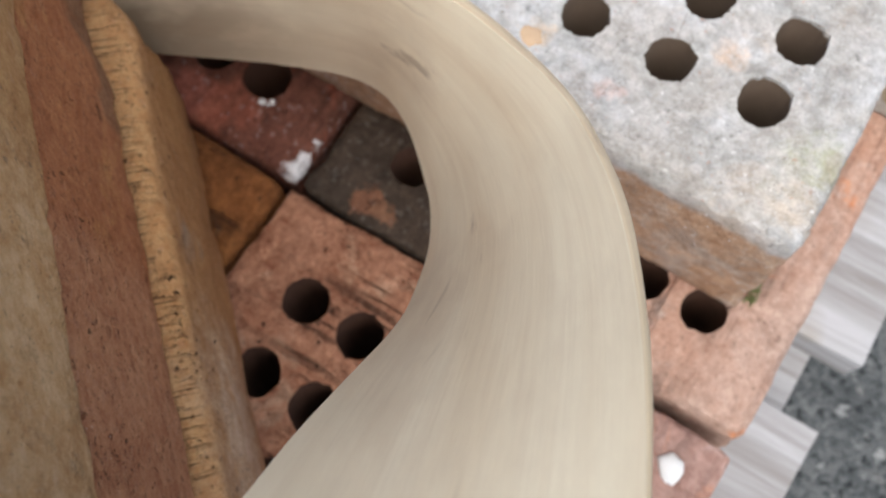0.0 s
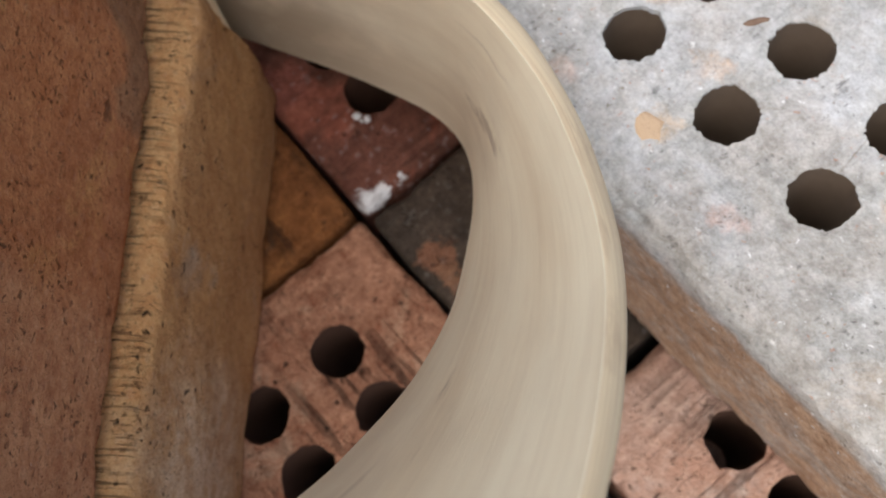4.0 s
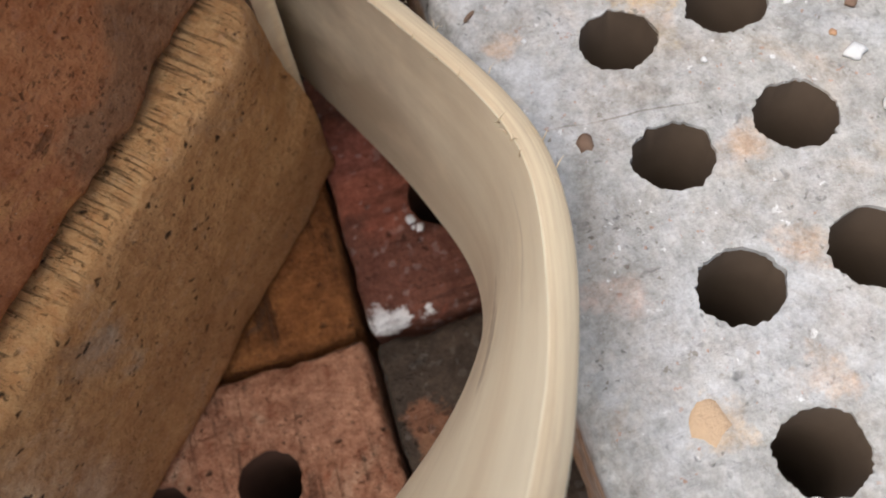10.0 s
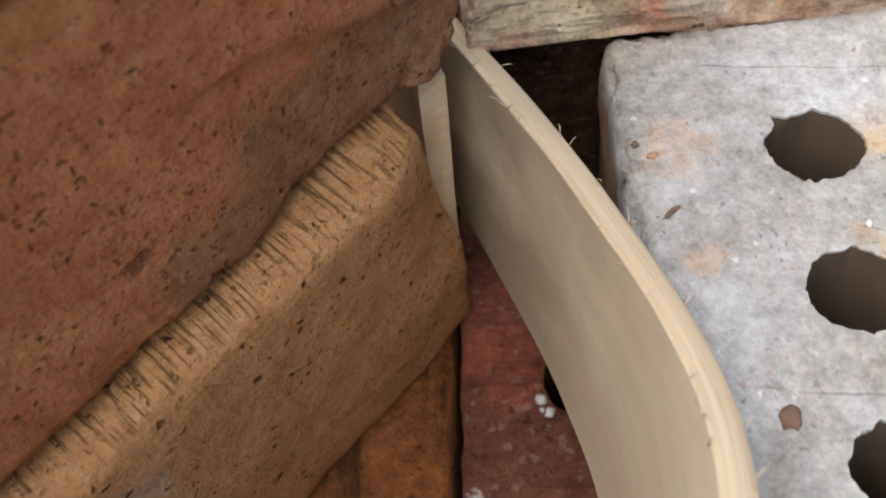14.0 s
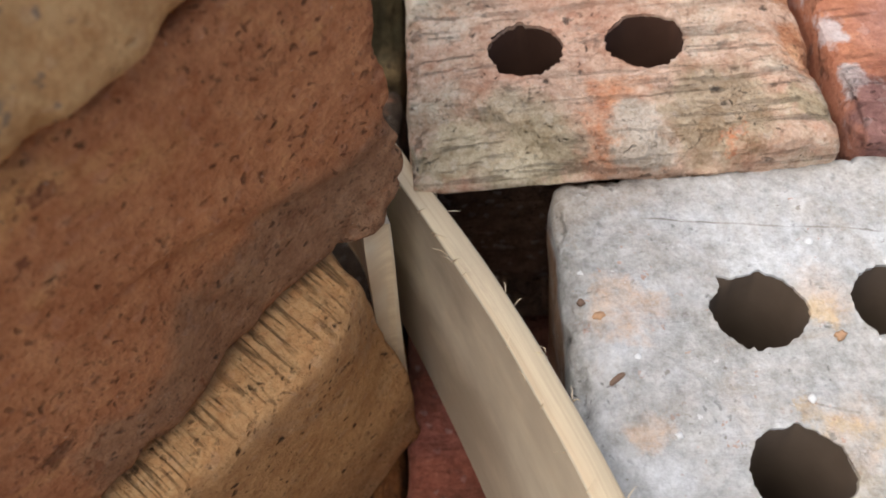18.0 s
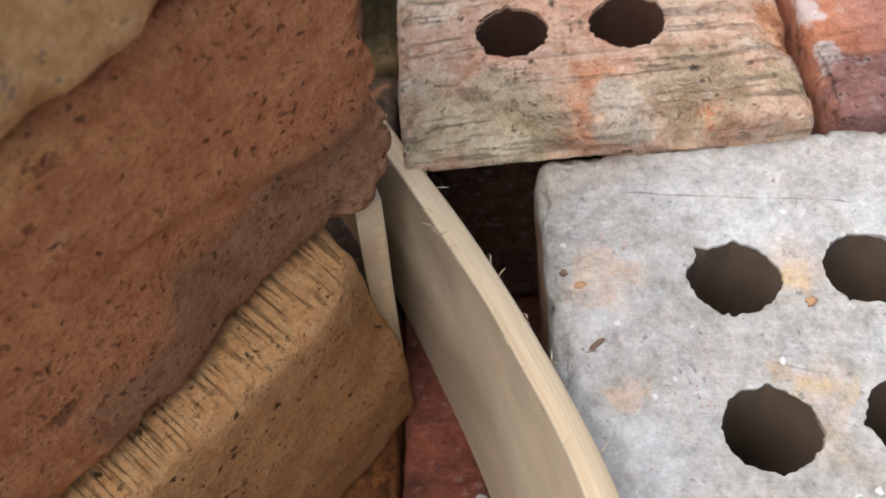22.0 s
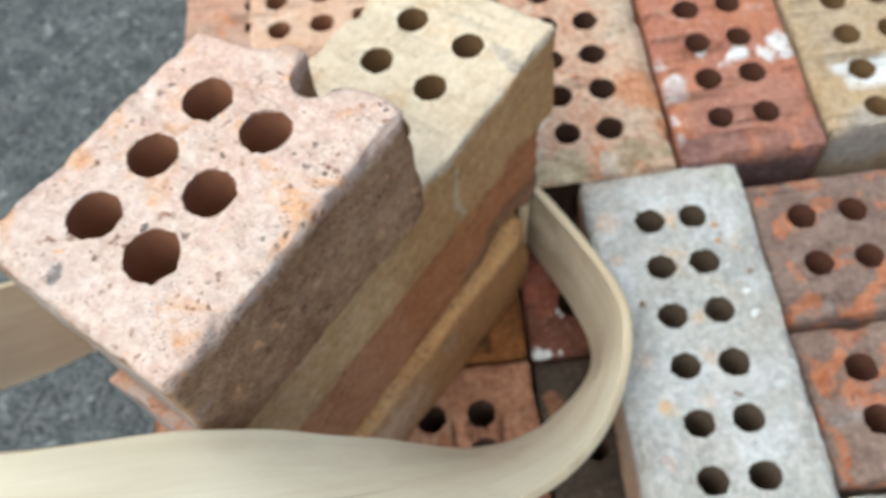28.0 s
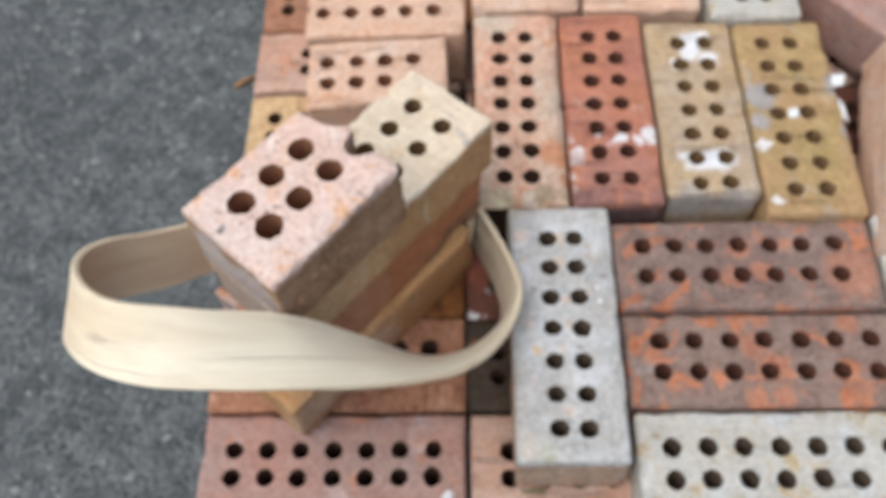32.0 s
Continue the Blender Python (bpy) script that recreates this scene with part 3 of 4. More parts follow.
MAT["mortar"] = plain_mat("lime_mortar", (0.78, 0.78, 0.76), (0.62, 0.62, 0.60), 0.95, 200)
MAT["fibre"] = plain_mat("torn_fibre", (0.82, 0.70, 0.50), (0.74, 0.60, 0.40), 0.8, 200)
MAT["leaf"] = plain_mat("dry_leaf", (0.38, 0.20, 0.07), (0.24, 0.12, 0.05), 0.8, 90)
MAT["moss"] = plain_mat("moss", (0.16, 0.20, 0.06), (0.30, 0.32, 0.16), 0.95, 300)
MAT["peach"] = plain_mat("peach_clay_skin", (0.64, 0.46, 0.29), (0.56, 0.40, 0.26), 0.9, 260)
MAT["ochre_chip"] = plain_mat("ochre_chip", (0.58, 0.36, 0.20), (0.46, 0.27, 0.16), 0.9, 400)
MAT["chip"] = plain_mat("weathered_chip", (0.30, 0.20, 0.14), (0.16, 0.10, 0.07), 0.9, 500)
# clay of the bores, its colour darkened for the shade inside the holes
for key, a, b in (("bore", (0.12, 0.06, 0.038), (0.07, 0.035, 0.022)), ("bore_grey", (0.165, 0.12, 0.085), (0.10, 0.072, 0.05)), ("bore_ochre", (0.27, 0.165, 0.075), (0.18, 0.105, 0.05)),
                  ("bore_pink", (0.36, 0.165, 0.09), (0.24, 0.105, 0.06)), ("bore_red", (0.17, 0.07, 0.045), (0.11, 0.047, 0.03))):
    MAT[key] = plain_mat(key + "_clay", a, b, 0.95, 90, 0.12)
SHADED_BORES = {"lime_washed_clay": "bore_grey", "ochre_clay": "bore_ochre", "mustard_clay": "bore_ochre", "tan_clay": "bore_ochre", "cream_clay": "bore_grey", "broken_pink_clay": "bore_pink",
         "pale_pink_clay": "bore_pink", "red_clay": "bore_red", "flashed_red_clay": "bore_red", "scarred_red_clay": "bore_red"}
MAT["grit"] = plain_mat("grit", (0.26, 0.26, 0.25), (0.12, 0.12, 0.12), 0.9, 40)

# ---- shapes ----
def mesh_ob(name, verts, faces, material, smooth=True, parent=None):
    me = bpy.data.meshes.new(name)
    me.from_pydata([tuple(v) for v in verts], [], faces)
    me.materials.append(material)
    me.polygons.foreach_set("use_smooth", [smooth] * len(me.polygons))
    me.update()
    ob = new(name, me)
    if parent:
        ob.parent = parent
    return ob


def n3(p, s, seed):
    return noise.noise((p[0] * s + seed * 7.31, p[1] * s - seed * 3.77, p[2] * s + seed * 1.93))


def ease(x, a, b):
    """From 0 at a to 1 at b, smoothly."""
    f = max(0.0, min(1.0, (x - a) / (b - a)))
    return f * f * (3 - 2 * f)


def lines_to(a, b, step):
    """Values from a to b, both included, finer at a (an outer edge)."""
    d = abs(b - a)
    sgn = 1 if b > a else -1
    vals = [0.0] + [x for x in (0.0012, 0.003) if x < d * 0.6]
    left = d - vals[-1]
    k = max(1, int(round(left / step)))
    vals += [vals[-1] + left * (i + 1) / k for i in range(k)]
    return [a + sgn * x for x in vals]


def brick(name, material, at, size=(0.230, 0.088, 0.0715), grid=(7, 2), pitch=(0.0289, 0.0237), hole=0.0078, shift=(0.0, 0.0), seed=1,
          worn=0.0035, rough=0.0006, chip=0.006, label="", segs=6, depth=0.995, ragged=0.0, skip=(), dent=None, zstep=0.005, flare=(0.0, 0.0), nicks=()):
    """A perforated brick, centred on its place: rounded and chipped edges, uneven faces, and bored holes with torn rims."""
    L, B, H = size
    nx, ny = grid
    px, py = pitch
    hx, hy, hz = L / 2, B / 2, H / 2
    x0, x1 = shift[0] - nx * px / 2, shift[0] + nx * px / 2
    y0, y1 = shift[1] - ny * py / 2, shift[1] + ny * py / 2
    sx, sy = px / segs, py / segs
    xs = lines_to(-hx, x0, sx)[:-1] + [x0 + sx * i for i in range(nx * segs + 1)] + lines_to(hx, x1, sx)[:-1][::-1]
    ys = lines_to(-hy, y0, sy)[:-1] + [y0 + sy * i for i in range(ny * segs + 1)] + lines_to(hy, y1, sy)[:-1][::-1]
    half = lines_to(-hz, 0.0, zstep)
    zs = half + [-z for z in half[:-1]][::-1]
    verts, faces, index = [], [], {}

    def v(x, y, z):
        key = (round(x * 1e6), round(y * 1e6), round(z * 1e6))
        if key not in index:
            index[key] = len(verts)
            verts.append((x, y, z))
        return index[key]

    ix0, iy0 = xs.index(x0) if x0 in xs else 0, ys.index(y0) if y0 in ys else 0
    for i in range(len(xs) - 1):
        for j in range(len(ys) - 1):
            a, b, c, d = xs[i], xs[i + 1], ys[j], ys[j + 1]
            faces.append((v(a, c, -hz), v(a, d, -hz), v(b, d, -hz), v(b, c, -hz)))
            inside = ix0 <= i < ix0 + nx * segs and iy0 <= j < iy0 + ny * segs
            cell = ((i - ix0) // segs, (j - iy0) // segs)
            if not inside or cell in skip:
                faces.append((v(a, c, hz), v(b, c, hz), v(b, d, hz), v(a, d, hz)))
    for i in range(len(xs) - 1):
        for k in range(len(zs) - 1):
            a, b, c, d = xs[i], xs[i + 1], zs[k], zs[k + 1]
            faces.append((v(a, -hy, c), v(b, -hy, c), v(b, -hy, d), v(a, -hy, d)))
            faces.append((v(b, hy, c), v(a, hy, c), v(a, hy, d), v(b, hy, d)))
    for j in range(len(ys) - 1):
        for k in range(len(zs) - 1):
            a, b, c, d = ys[j], ys[j + 1], zs[k], zs[k + 1]
            faces.append((v(-hx, b, c), v(-hx, a, c), v(-hx, a, d), v(-hx, b, d)))
            faces.append((v(hx, a, c), v(hx, b, c), v(hx, b, d), v(hx, a, d)))
    walls = []
    N = 4 * segs
    for i in range(nx):
        for j in range(ny):
            if (i, j) in skip:
                continue
            cx, cy = x0 + (i + 0.5) * px, y0 + (j + 0.5) * py
            hid = seed * 13 + i * 3 + j * 29
            r0 = hole * (1 + 0.07 * noise.noise((hid * 1.7, 0.3, 0.9)))
            ox, oy = 0.0012 * noise.noise((hid * 2.3, 5.1, 0.2)), 0.0012 * noise.noise((hid * 0.7, 8.1, 3.2))
            outer, mid, rim = [], [], []
            for s in range(N):
                side, q = divmod(s, segs)
                if side == 0:
                    bx, by = x0 + (i * segs + q) * sx, y0 + j * segs * sy
                elif side == 1:
                    bx, by = x0 + (i + 1) * segs * sx, y0 + (j * segs + q) * sy
                elif side == 2:
                    bx, by = x0 + ((i + 1) * segs - q) * sx, y0 + (j + 1) * segs * sy
                else:
                    bx, by = x0 + i * segs * sx, y0 + ((j + 1) * segs - q) * sy
                outer.append(v(bx, by, hz))
                ang = math.radians(225) + 2 * math.pi * s / N
                ca, sa_ = math.cos(ang), math.sin(ang)
                torn = 0.05 * noise.noise((ca * 1.6 + hid, sa_ * 1.6, 0.5)) + 0.035 * noise.noise((ca * 4.3 + hid, sa_ * 4.3, 3.5)) + 0.04 * noise.noise((ca * 10 + hid, sa_ * 10, 1.5))
                torn += 0.18 * max(0.0, noise.noise((ca * 3.1, sa_ * 3.1 + hid, 9.5)) - 0.25) + 0.28 * max(0.0, noise.noise((ca * 6.5, sa_ * 6.5 + hid, 4.5)) - 0.35)
                torn += 0.03 * noise.noise((ca * 19 + hid, sa_ * 19, 6.5)) + 0.10 * max(0.0, noise.noise((ca * 13 + hid, sa_ * 13, 2.5)) - 0.2)
                for ni, nj, at_deg, reach in nicks:
                    if (ni, nj) == (i, j):
                        turn = (ang - math.radians(at_deg) + math.pi) % (2 * math.pi) - math.pi
                        torn += reach * math.exp(-(turn / 0.11) ** 2)
                rr = r0 * (1 + torn) + max(0.0, flare[0] * ca + flare[1] * sa_)
                rim.append((cx + ox + rr * ca, cy + oy + rr * sa_, hz))
                walls.append((hid, r0, torn, ca, sa_, max(0.0, flare[0] * ca + flare[1] * sa_)))
                mid.append(((bx + cx + ox + rr * ca * 1.0) / 2, (by + cy + oy + rr * sa_) / 2, hz))
            m0 = len(verts)
            verts.extend(mid)
            r_0 = len(verts)
            verts.extend(rim)
            for s in range(N):
                e = (s + 1) % N
                faces.append((outer[s], outer[e], m0 + e, m0 + s))
                faces.append((m0 + s, m0 + e, r_0 + e, r_0 + s))
    bodycount = len(verts)
    out = []
    for p in verts:
        p = list(p)
        gap = sorted((hh - abs(c), a) for a, (c, hh) in enumerate(zip(p, (hx, hy, hz))))
        r = worn * (1 + 0.6 * n3(p, 30, seed))
        q = [max(-(hh - r), min(hh - r, c)) for c, hh in zip(p, (hx, hy, hz))]
        d = [a - b for a, b in zip(p, q)]
        m = math.sqrt(sum(c * c for c in d))
        if m > r:
            p = [b + c * r / m for b, c in zip(q, d)]
        near = math.exp(-gap[1][0] / 0.005)
        if near > 0.02:
            bite = max(0.0, n3(p, 55, seed + 5) - 0.30) * chip * near * 1.1 + max(0.0, n3(p, 140, seed + 2)) * chip * 0.16 * near + max(0.0, n3(p, 420, seed + 7)) * chip * 0.30 * near
            for _, a in gap[:2]:
                p[a] -= math.copysign(bite, p[a])
        if ragged and p[0] > hx - 0.02:
            f = (p[0] - hx + 0.02) / 0.02
            p[0] -= f * ragged * (0.5 + 0.9 * n3(p, 26, seed + 9) + 0.35 * n3(p, 90, seed + 3))
        lump = rough * (n3(p, 22, seed + 1) * 1.6 + n3(p, 95, seed + 4) * 0.7 + n3(p, 260, seed + 6) * 0.35)
        p[gap[0][1]] += lump
        if dent:
            p = dent(p, hx, hy, hz)
        out.append(p)
    # the bores, from rim to floor
    w = 0
    depths = (0.0, 0.0006, 0.0018, 0.0032, 0.0052, 0.009, 0.02, 0.04, H * depth)
    rims = bodycount
    first = {}
    for i in range(nx):
        for j in range(ny):
            if (i, j) in skip:
                continue
            hid = seed * 13 + i * 3 + j * 29
            cx, cy = x0 + (i + 0.5) * px, y0 + (j + 0.5) * py
            cx += 0.0012 * noise.noise((hid * 2.3, 5.1, 0.2))
            cy += 0.0012 * noise.noise((hid * 0.7, 8.1, 3.2))
            start = len(out)
            ring = walls[w:w + N]
            w += N
            for t, dz in enumerate(depths):
                for s in range(N):
                    _, r0, torn, ca, sa_, fl = ring[s]
                    if t == 0:
                        rr = r0 * (1 + torn) + fl
                        z = hz + rough * (n3((cx + rr * ca, cy + rr * sa_, hz), 22, seed + 1) * 1.6)
                    else:
                        rr = r0 * (1 + torn * math.exp(-dz / 0.003) + 0.03 * noise.noise((ca * 2 + hid, sa_ * 2, dz * 90)))
                        rr += fl * (1 - min(1.0, dz / 0.016)) ** 1.6
                        z = hz - dz
                    out.append([cx + rr * ca, cy + rr * sa_, z])
            for t in range(len(depths) - 1):
                for s in range(N):
                    e = (s + 1) % N
                    a, b = start + t * N, start + (t + 1) * N
                    faces.append((a + s, a + e, b + e, b + s))
    bored = len(faces) - N * (len(depths) - 1) * (len(walls) // N)
    ob = mesh_ob(name, out, faces, material)
    ob.data.materials.append(MAT[SHADED_BORES.get(material.name, "bore")])
    # below the first ring the walls take the darkened bore colour
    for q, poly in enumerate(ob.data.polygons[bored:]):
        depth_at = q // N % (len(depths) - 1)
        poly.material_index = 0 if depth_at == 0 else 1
    ob.matrix_world = at
    return tagged(ob, label, "brick", "bricks of the pile")


def flat(x0, x1, y0, y1, top, h=0.0715, rz=0.0, rx=0.0, ry=0.0, along="x"):
    """Pose and size of a brick that lies between these edges with its top at that height."""
    m = pose((x0 + x1) / 2, (y0 + y1) / 2, top - h / 2, rx, ry, rz + (90 if along == "y" else 0))
    L, B = (x1 - x0, y1 - y0) if along == "x" else (y1 - y0, x1 - x0)
    return dict(at=m, size=(L, B, h))


# ---- ground ----
GROUND = -0.215
ground = mesh_ob("ground", [(-150, -150, GROUND), (150, -150, GROUND), (150, 150, GROUND), (-150, 150, GROUND)], [(0, 1, 2, 3)], MAT["asphalt"], False)
tagged(ground, "grey weathered asphalt with coarse stone chips", "ground", kind="structure")


def board(name, x0, x1, y0, y1, z0, z1, material, parent, seed, step=0.02):
    """A sawn board with worn edges and a slightly wavy face."""
    cx, cy, cz = (x0 + x1) / 2, (y0 + y1) / 2, (z0 + z1) / 2
    hx, hy, hz = (x1 - x0) / 2, (y1 - y0) / 2, (z1 - z0) / 2
    bm = bmesh.new()
    bmesh.ops.create_cube(bm, size=2)
    bmesh.ops.scale(bm, vec=(hx, hy, hz), verts=bm.verts)
    long_edges = [e for e in bm.edges if abs(e.verts[0].co.y - e.verts[1].co.y) > hy]
    bmesh.ops.subdivide_edges(bm, edges=long_edges, cuts=max(1, int(hy * 2 / step)), use_grid_fill=True)
    wide = [e for e in bm.edges if abs(e.verts[0].co.x - e.verts[1].co.x) > hx]
    bmesh.ops.subdivide_edges(bm, edges=wide, cuts=4, use_grid_fill=True)
    for p in bm.verts:
        p.co.z += 0.0012 * n3(p.co, 30, seed)
        p.co.x += 0.0015 * n3(p.co, 18, seed + 2)
        p.co.y += 0.0018 * n3(p.co, 40, seed + 4)
    me = bpy.data.meshes.new(name)
    bm.to_mesh(me)
    bm.free()
    me.materials.append(material)
    ob = new(name, me)
    ob.location = (cx, cy, cz)
    ob.parent = parent
    return ob


LOW = -0.0725  # underside of the lower course of bricks
pallet = new("pallet")
pallet.location = (0.2, 0.1, GROUND)
tagged(pallet, "weathered grey wooden pallet under the bricks", "pallet")


def pallet_board(name, x0, x1, y0, y1, z0, z1, seed):
    return board(name, x0 - 0.2, x1 - 0.2, y0 - 0.1, y1 - 0.1, z0 - GROUND, z1 - GROUND, MAT["pallet"], pallet, seed)


for i in range(8):
    bx = -0.256 + i * 0.129
    pallet_board("board", bx, bx + 0.094, -0.259 - 0.004 * (i % 3), 0.86, LOW - 0.020, LOW - 0.001, i + 1)
for i, y in enumerate((-0.252, 0.26, 0.76)):
    pallet_board("bearer", -0.262, 0.764, y, y + 0.09, GROUND + 0.021, LOW - 0.021, 40 + i)
for i in range(5):
    bx = -0.26 + i * 0.2325
    pallet_board("bottom_board", bx, bx + 0.094, -0.255, 0.86, GROUND + 0.001, GROUND + 0.020, 60 + i)

# ---- lower course ----
LH = 0.072
brick("brick", MAT["lowpink"], **flat(-0.307, -0.0735, -0.1325, -0.0425, 0.0, LH), shift=(-0.0035, 0.0025), hole=0.0086, seed=3, segs=8, label="rough salmon perforated brick in the lower course", worn=0.003, rough=0.0009)
brick("brick", MAT["corner"], **flat(-0.305, -0.0745, -0.2235, -0.1365, 0.0, LH), seed=4, label="flashed red perforated brick at the pile's corner")
brick("brick", MAT["dark"], **flat(-0.0720, 0.161, -0.1320, -0.0465, 0.0, LH), seed=5, segs=8, label="dark burnt perforated brick under the whitish one", worn=0.003, shift=(-0.00175, 0.0))
brick("brick", MAT["lowsalmon"], **flat(-0.0700, 0.160, -0.2250, -0.1365, -0.001, LH), shift=(0.005, -0.001), hole=0.0084, seed=6, label="pale salmon perforated brick at the pile's edge")
brick("brick", MAT["lowred"], **flat(-0.0722, 0.160, -0.0435, 0.0450, 0.002, LH), seed=7, segs=8, label="dull red perforated brick with a lime corner", worn=0.003, shift=(0.0005, 0.0005), hole=0.0092)
brick("brick", MAT["lowflash"], **flat(-0.305, -0.0740, -0.0405, 0.0460, 0.0, LH), seed=8, label="burnt yellow brick with a pink end, lower course", worn=0.003, segs=8)
for k, (x0, x1, y0, y1, m, s) in enumerate((
        (0.163, 0.393, -0.225, -0.138, "corner", 9), (0.163, 0.393, -0.134, -0.047, "lowred", 10), (0.163, 0.393, -0.043, 0.045, "lowyellow", 11),
        (-0.305, -0.075, 0.050, 0.137, "dark", 12), (-0.071, 0.160, 0.050, 0.137, "lowred", 13), (0.163, 0.393, 0.050, 0.137, "corner", 14),
        (-0.305, -0.075, 0.141, 0.228, "lowolive", 15), (-0.071, 0.160, 0.141, 0.228, "lowsalmon", 16), (0.163, 0.393, 0.141, 0.228, "lowred", 17),
        (-0.305, -0.075, 0.232, 0.319, "lowsalmon", 18), (-0.071, 0.160, 0.232, 0.319, "corner", 19), (0.163, 0.393, 0.232, 0.319, "lowsalmon", 20),
        (-0.305, -0.075, 0.323, 0.410, "lowpink", 21), (-0.071, 0.160, 0.323, 0.410, "lowyellow", 22), (0.163, 0.393, 0.323, 0.410, "lowred", 23))):
    brick("brick", MAT[m], **flat(x0, x1, y0, y1, -0.001, LH), seed=s, segs=4, skip=((0, 0), (0, 1)) if s == 18 else (), label="perforated brick in the lower course")

# ---- upper course ----
def broken_end(p, hx, hy, hz):
    """The end is broken away below its top edge; part of the top there has split off along a ledge, a shell is knocked out of the edge, and one long edge is worn."""
    if p[0] < -hx + 0.006 and p[2] < hz - 0.004:
        f = max(0.0, min(1.0, (hz - 0.011 - 0.003 * n3(p, 45, 8) - p[2]) / 0.004))
        p[0] += 0.018 * f
    if p[2] > hz - 0.004 and p[0] < -0.07:
        if p[1] > 0.002:
            line = -0.1130 + 0.0150 * ease(p[1], 0.004, 0.034) + 0.0018 * n3(p, 70, 3) + 0.0010 * n3(p, 190, 5)
            p[2] -= 0.0042 * ease(line - p[0], 0.0, 0.0016)
        d = math.hypot((p[0] + 0.1170) / 0.0080, (p[1] + 0.0135) / 0.0115) + 0.25 * n3(p, 110, 7)
        p[2] -= 0.0065 * max(0.0, 1 - d) ** 0.6
        ridge = abs(p[0] + 0.1012 + 0.19 * (p[1] + 0.001) / 1.0)
        if p[1] < 0.012:
            p[2] -= 0.0008 * max(0.0, 1 - ridge / 0.0016)
    if p[2] > 0 and p[1] < -hy + 0.0075:
        p[2] -= 0.55 * (-hy + 0.0075 - p[1]) * (1 + 0.5 * n3(p, 40, 6))
    return p


brick("brick", MAT["white"], **flat(-0.0335, 0.0560, -0.2015, 0.0335, 0.0715, 0.0705, along="y"), seed=31, hole=0.0071, pitch=(0.0289, 0.0237), shift=(-0.0028, -0.0004), label="whitish lime-washed perforated brick with moss at one corner", worn=0.0042, rough=0.0008, chip=0.006, segs=18, flare=(0.0, -0.0012), nicks=((6, 1, 34, 0.32), (5, 1, 185, 0.12), (4, 1, 200, 0.11), (5, 0, 92, 0.13), (4, 0, 10, 0.08), (3, 1, 150, 0.09), (2, 1, 190, 0.10), (1, 1, 215, 0.12), (2, 0, 60, 0.09), (0, 1, 230, 0.10)))
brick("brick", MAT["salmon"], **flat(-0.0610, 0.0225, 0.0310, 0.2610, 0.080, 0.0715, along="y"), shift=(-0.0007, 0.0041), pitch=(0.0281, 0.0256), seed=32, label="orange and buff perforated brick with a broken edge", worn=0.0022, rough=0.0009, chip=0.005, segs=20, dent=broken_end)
brick("brick", MAT["red"], **flat(0.0250, 0.1080, 0.0320, 0.2605, 0.078, 0.0715, along="y"), shift=(-0.0014, 0.0005), pitch=(0.0285, 0.0262), seed=33, segs=9, label="glossy red perforated brick smeared with lime")
brick("brick", MAT["ochre"], **flat(0.1115, 0.1960, 0.0400, 0.2500, 0.076, 0.0715, along="y"), shift=(-0.0077, -0.0018), pitch=(0.0279, 0.0262), seed=34, label="ochre perforated brick with white lime patches")
brick("brick", MAT["mustard"], **flat(0.1995, 0.2870, 0.0190, 0.2480, 0.074, 0.0715, along="y"), shift=(-0.0006, 0.003), pitch=(0.0289, 0.0272), seed=35, label="mustard perforated brick with grey stains")
brick("brick", MAT["maroon"], **flat(0.0590, 0.2870, -0.0665, 0.0205, 0.063, 0.0640), shift=(-0.0040, 0.0038), pitch=(0.0281, 0.0299), seed=36, segs=9, label="purplish flashed perforated brick with orange scars")
brick("brick", MAT["scarred"], **flat(0.0600, 0.2900, -0.1515, -0.0680, 0.056, 0.0570), shift=(0.0040, 0.0030), pitch=(0.0295, 0.0280), seed=37, segs=9, label="purplish flashed perforated brick with orange scars")
brick("brick", MAT["cream"], **flat(0.0630, 0.2930, -0.2420, -0.1545, 0.055, 0.0570), shift=(-0.0020, 0.0017), pitch=(0.0287, 0.0255), seed=38, label="cream perforated brick with a mossy bloom")
brick("brick", MAT["pink"], **flat(-0.2270, -0.0880, 0.1480, 0.2320, 0.079, 0.0790, rz=2.0), grid=(4, 2), shift=(-0.007, 0.0005), pitch=(0.0285, 0.0265), seed=39, label="pale pink perforated brick")
brick("brick", MAT["pink"], **flat(-0.2350, -0.0700, 0.2380, 0.3260, 0.079, 0.0790, rz=1.0), shift=(-0.0075, 0.0015), pitch=(0.0285, 0.0268), grid=(5, 2), seed=40, label="pale pink perforated brick")
brick("brick", MAT["pink"], **flat(-0.0620, 0.0480, 0.2680, 0.3560, 0.080, 0.0715), grid=(3, 2), seed=41, label="pale pink perforated brick")
brick("brick", MAT["pink"], **flat(0.0520, 0.1730, 0.2660, 0.3540, 0.079, 0.0715), grid=(3, 2), seed=42, label="pale pink perforated brick")
brick("brick", MAT["cream"], **flat(0.1810, 0.2720, 0.2530, 0.4830, 0.078, 0.0715, along="y"), seed=43, label="cream perforated brick beside the leaning ones")

# ---- stack of four bricks inside the hoop ----
stack = pose(0, 0, 0, 0, 0, 48.75)


def stacked(u0, u1, v0, v1, z0, z1, rx=0.0, ry=0.0, rz=0.0):
    m = stack @ pose((u0 + u1) / 2, (v0 + v1) / 2, (z0 + z1) / 2, rx, ry, rz)
    return dict(at=m, size=(u1 - u0, v1 - v0, z1 - z0))


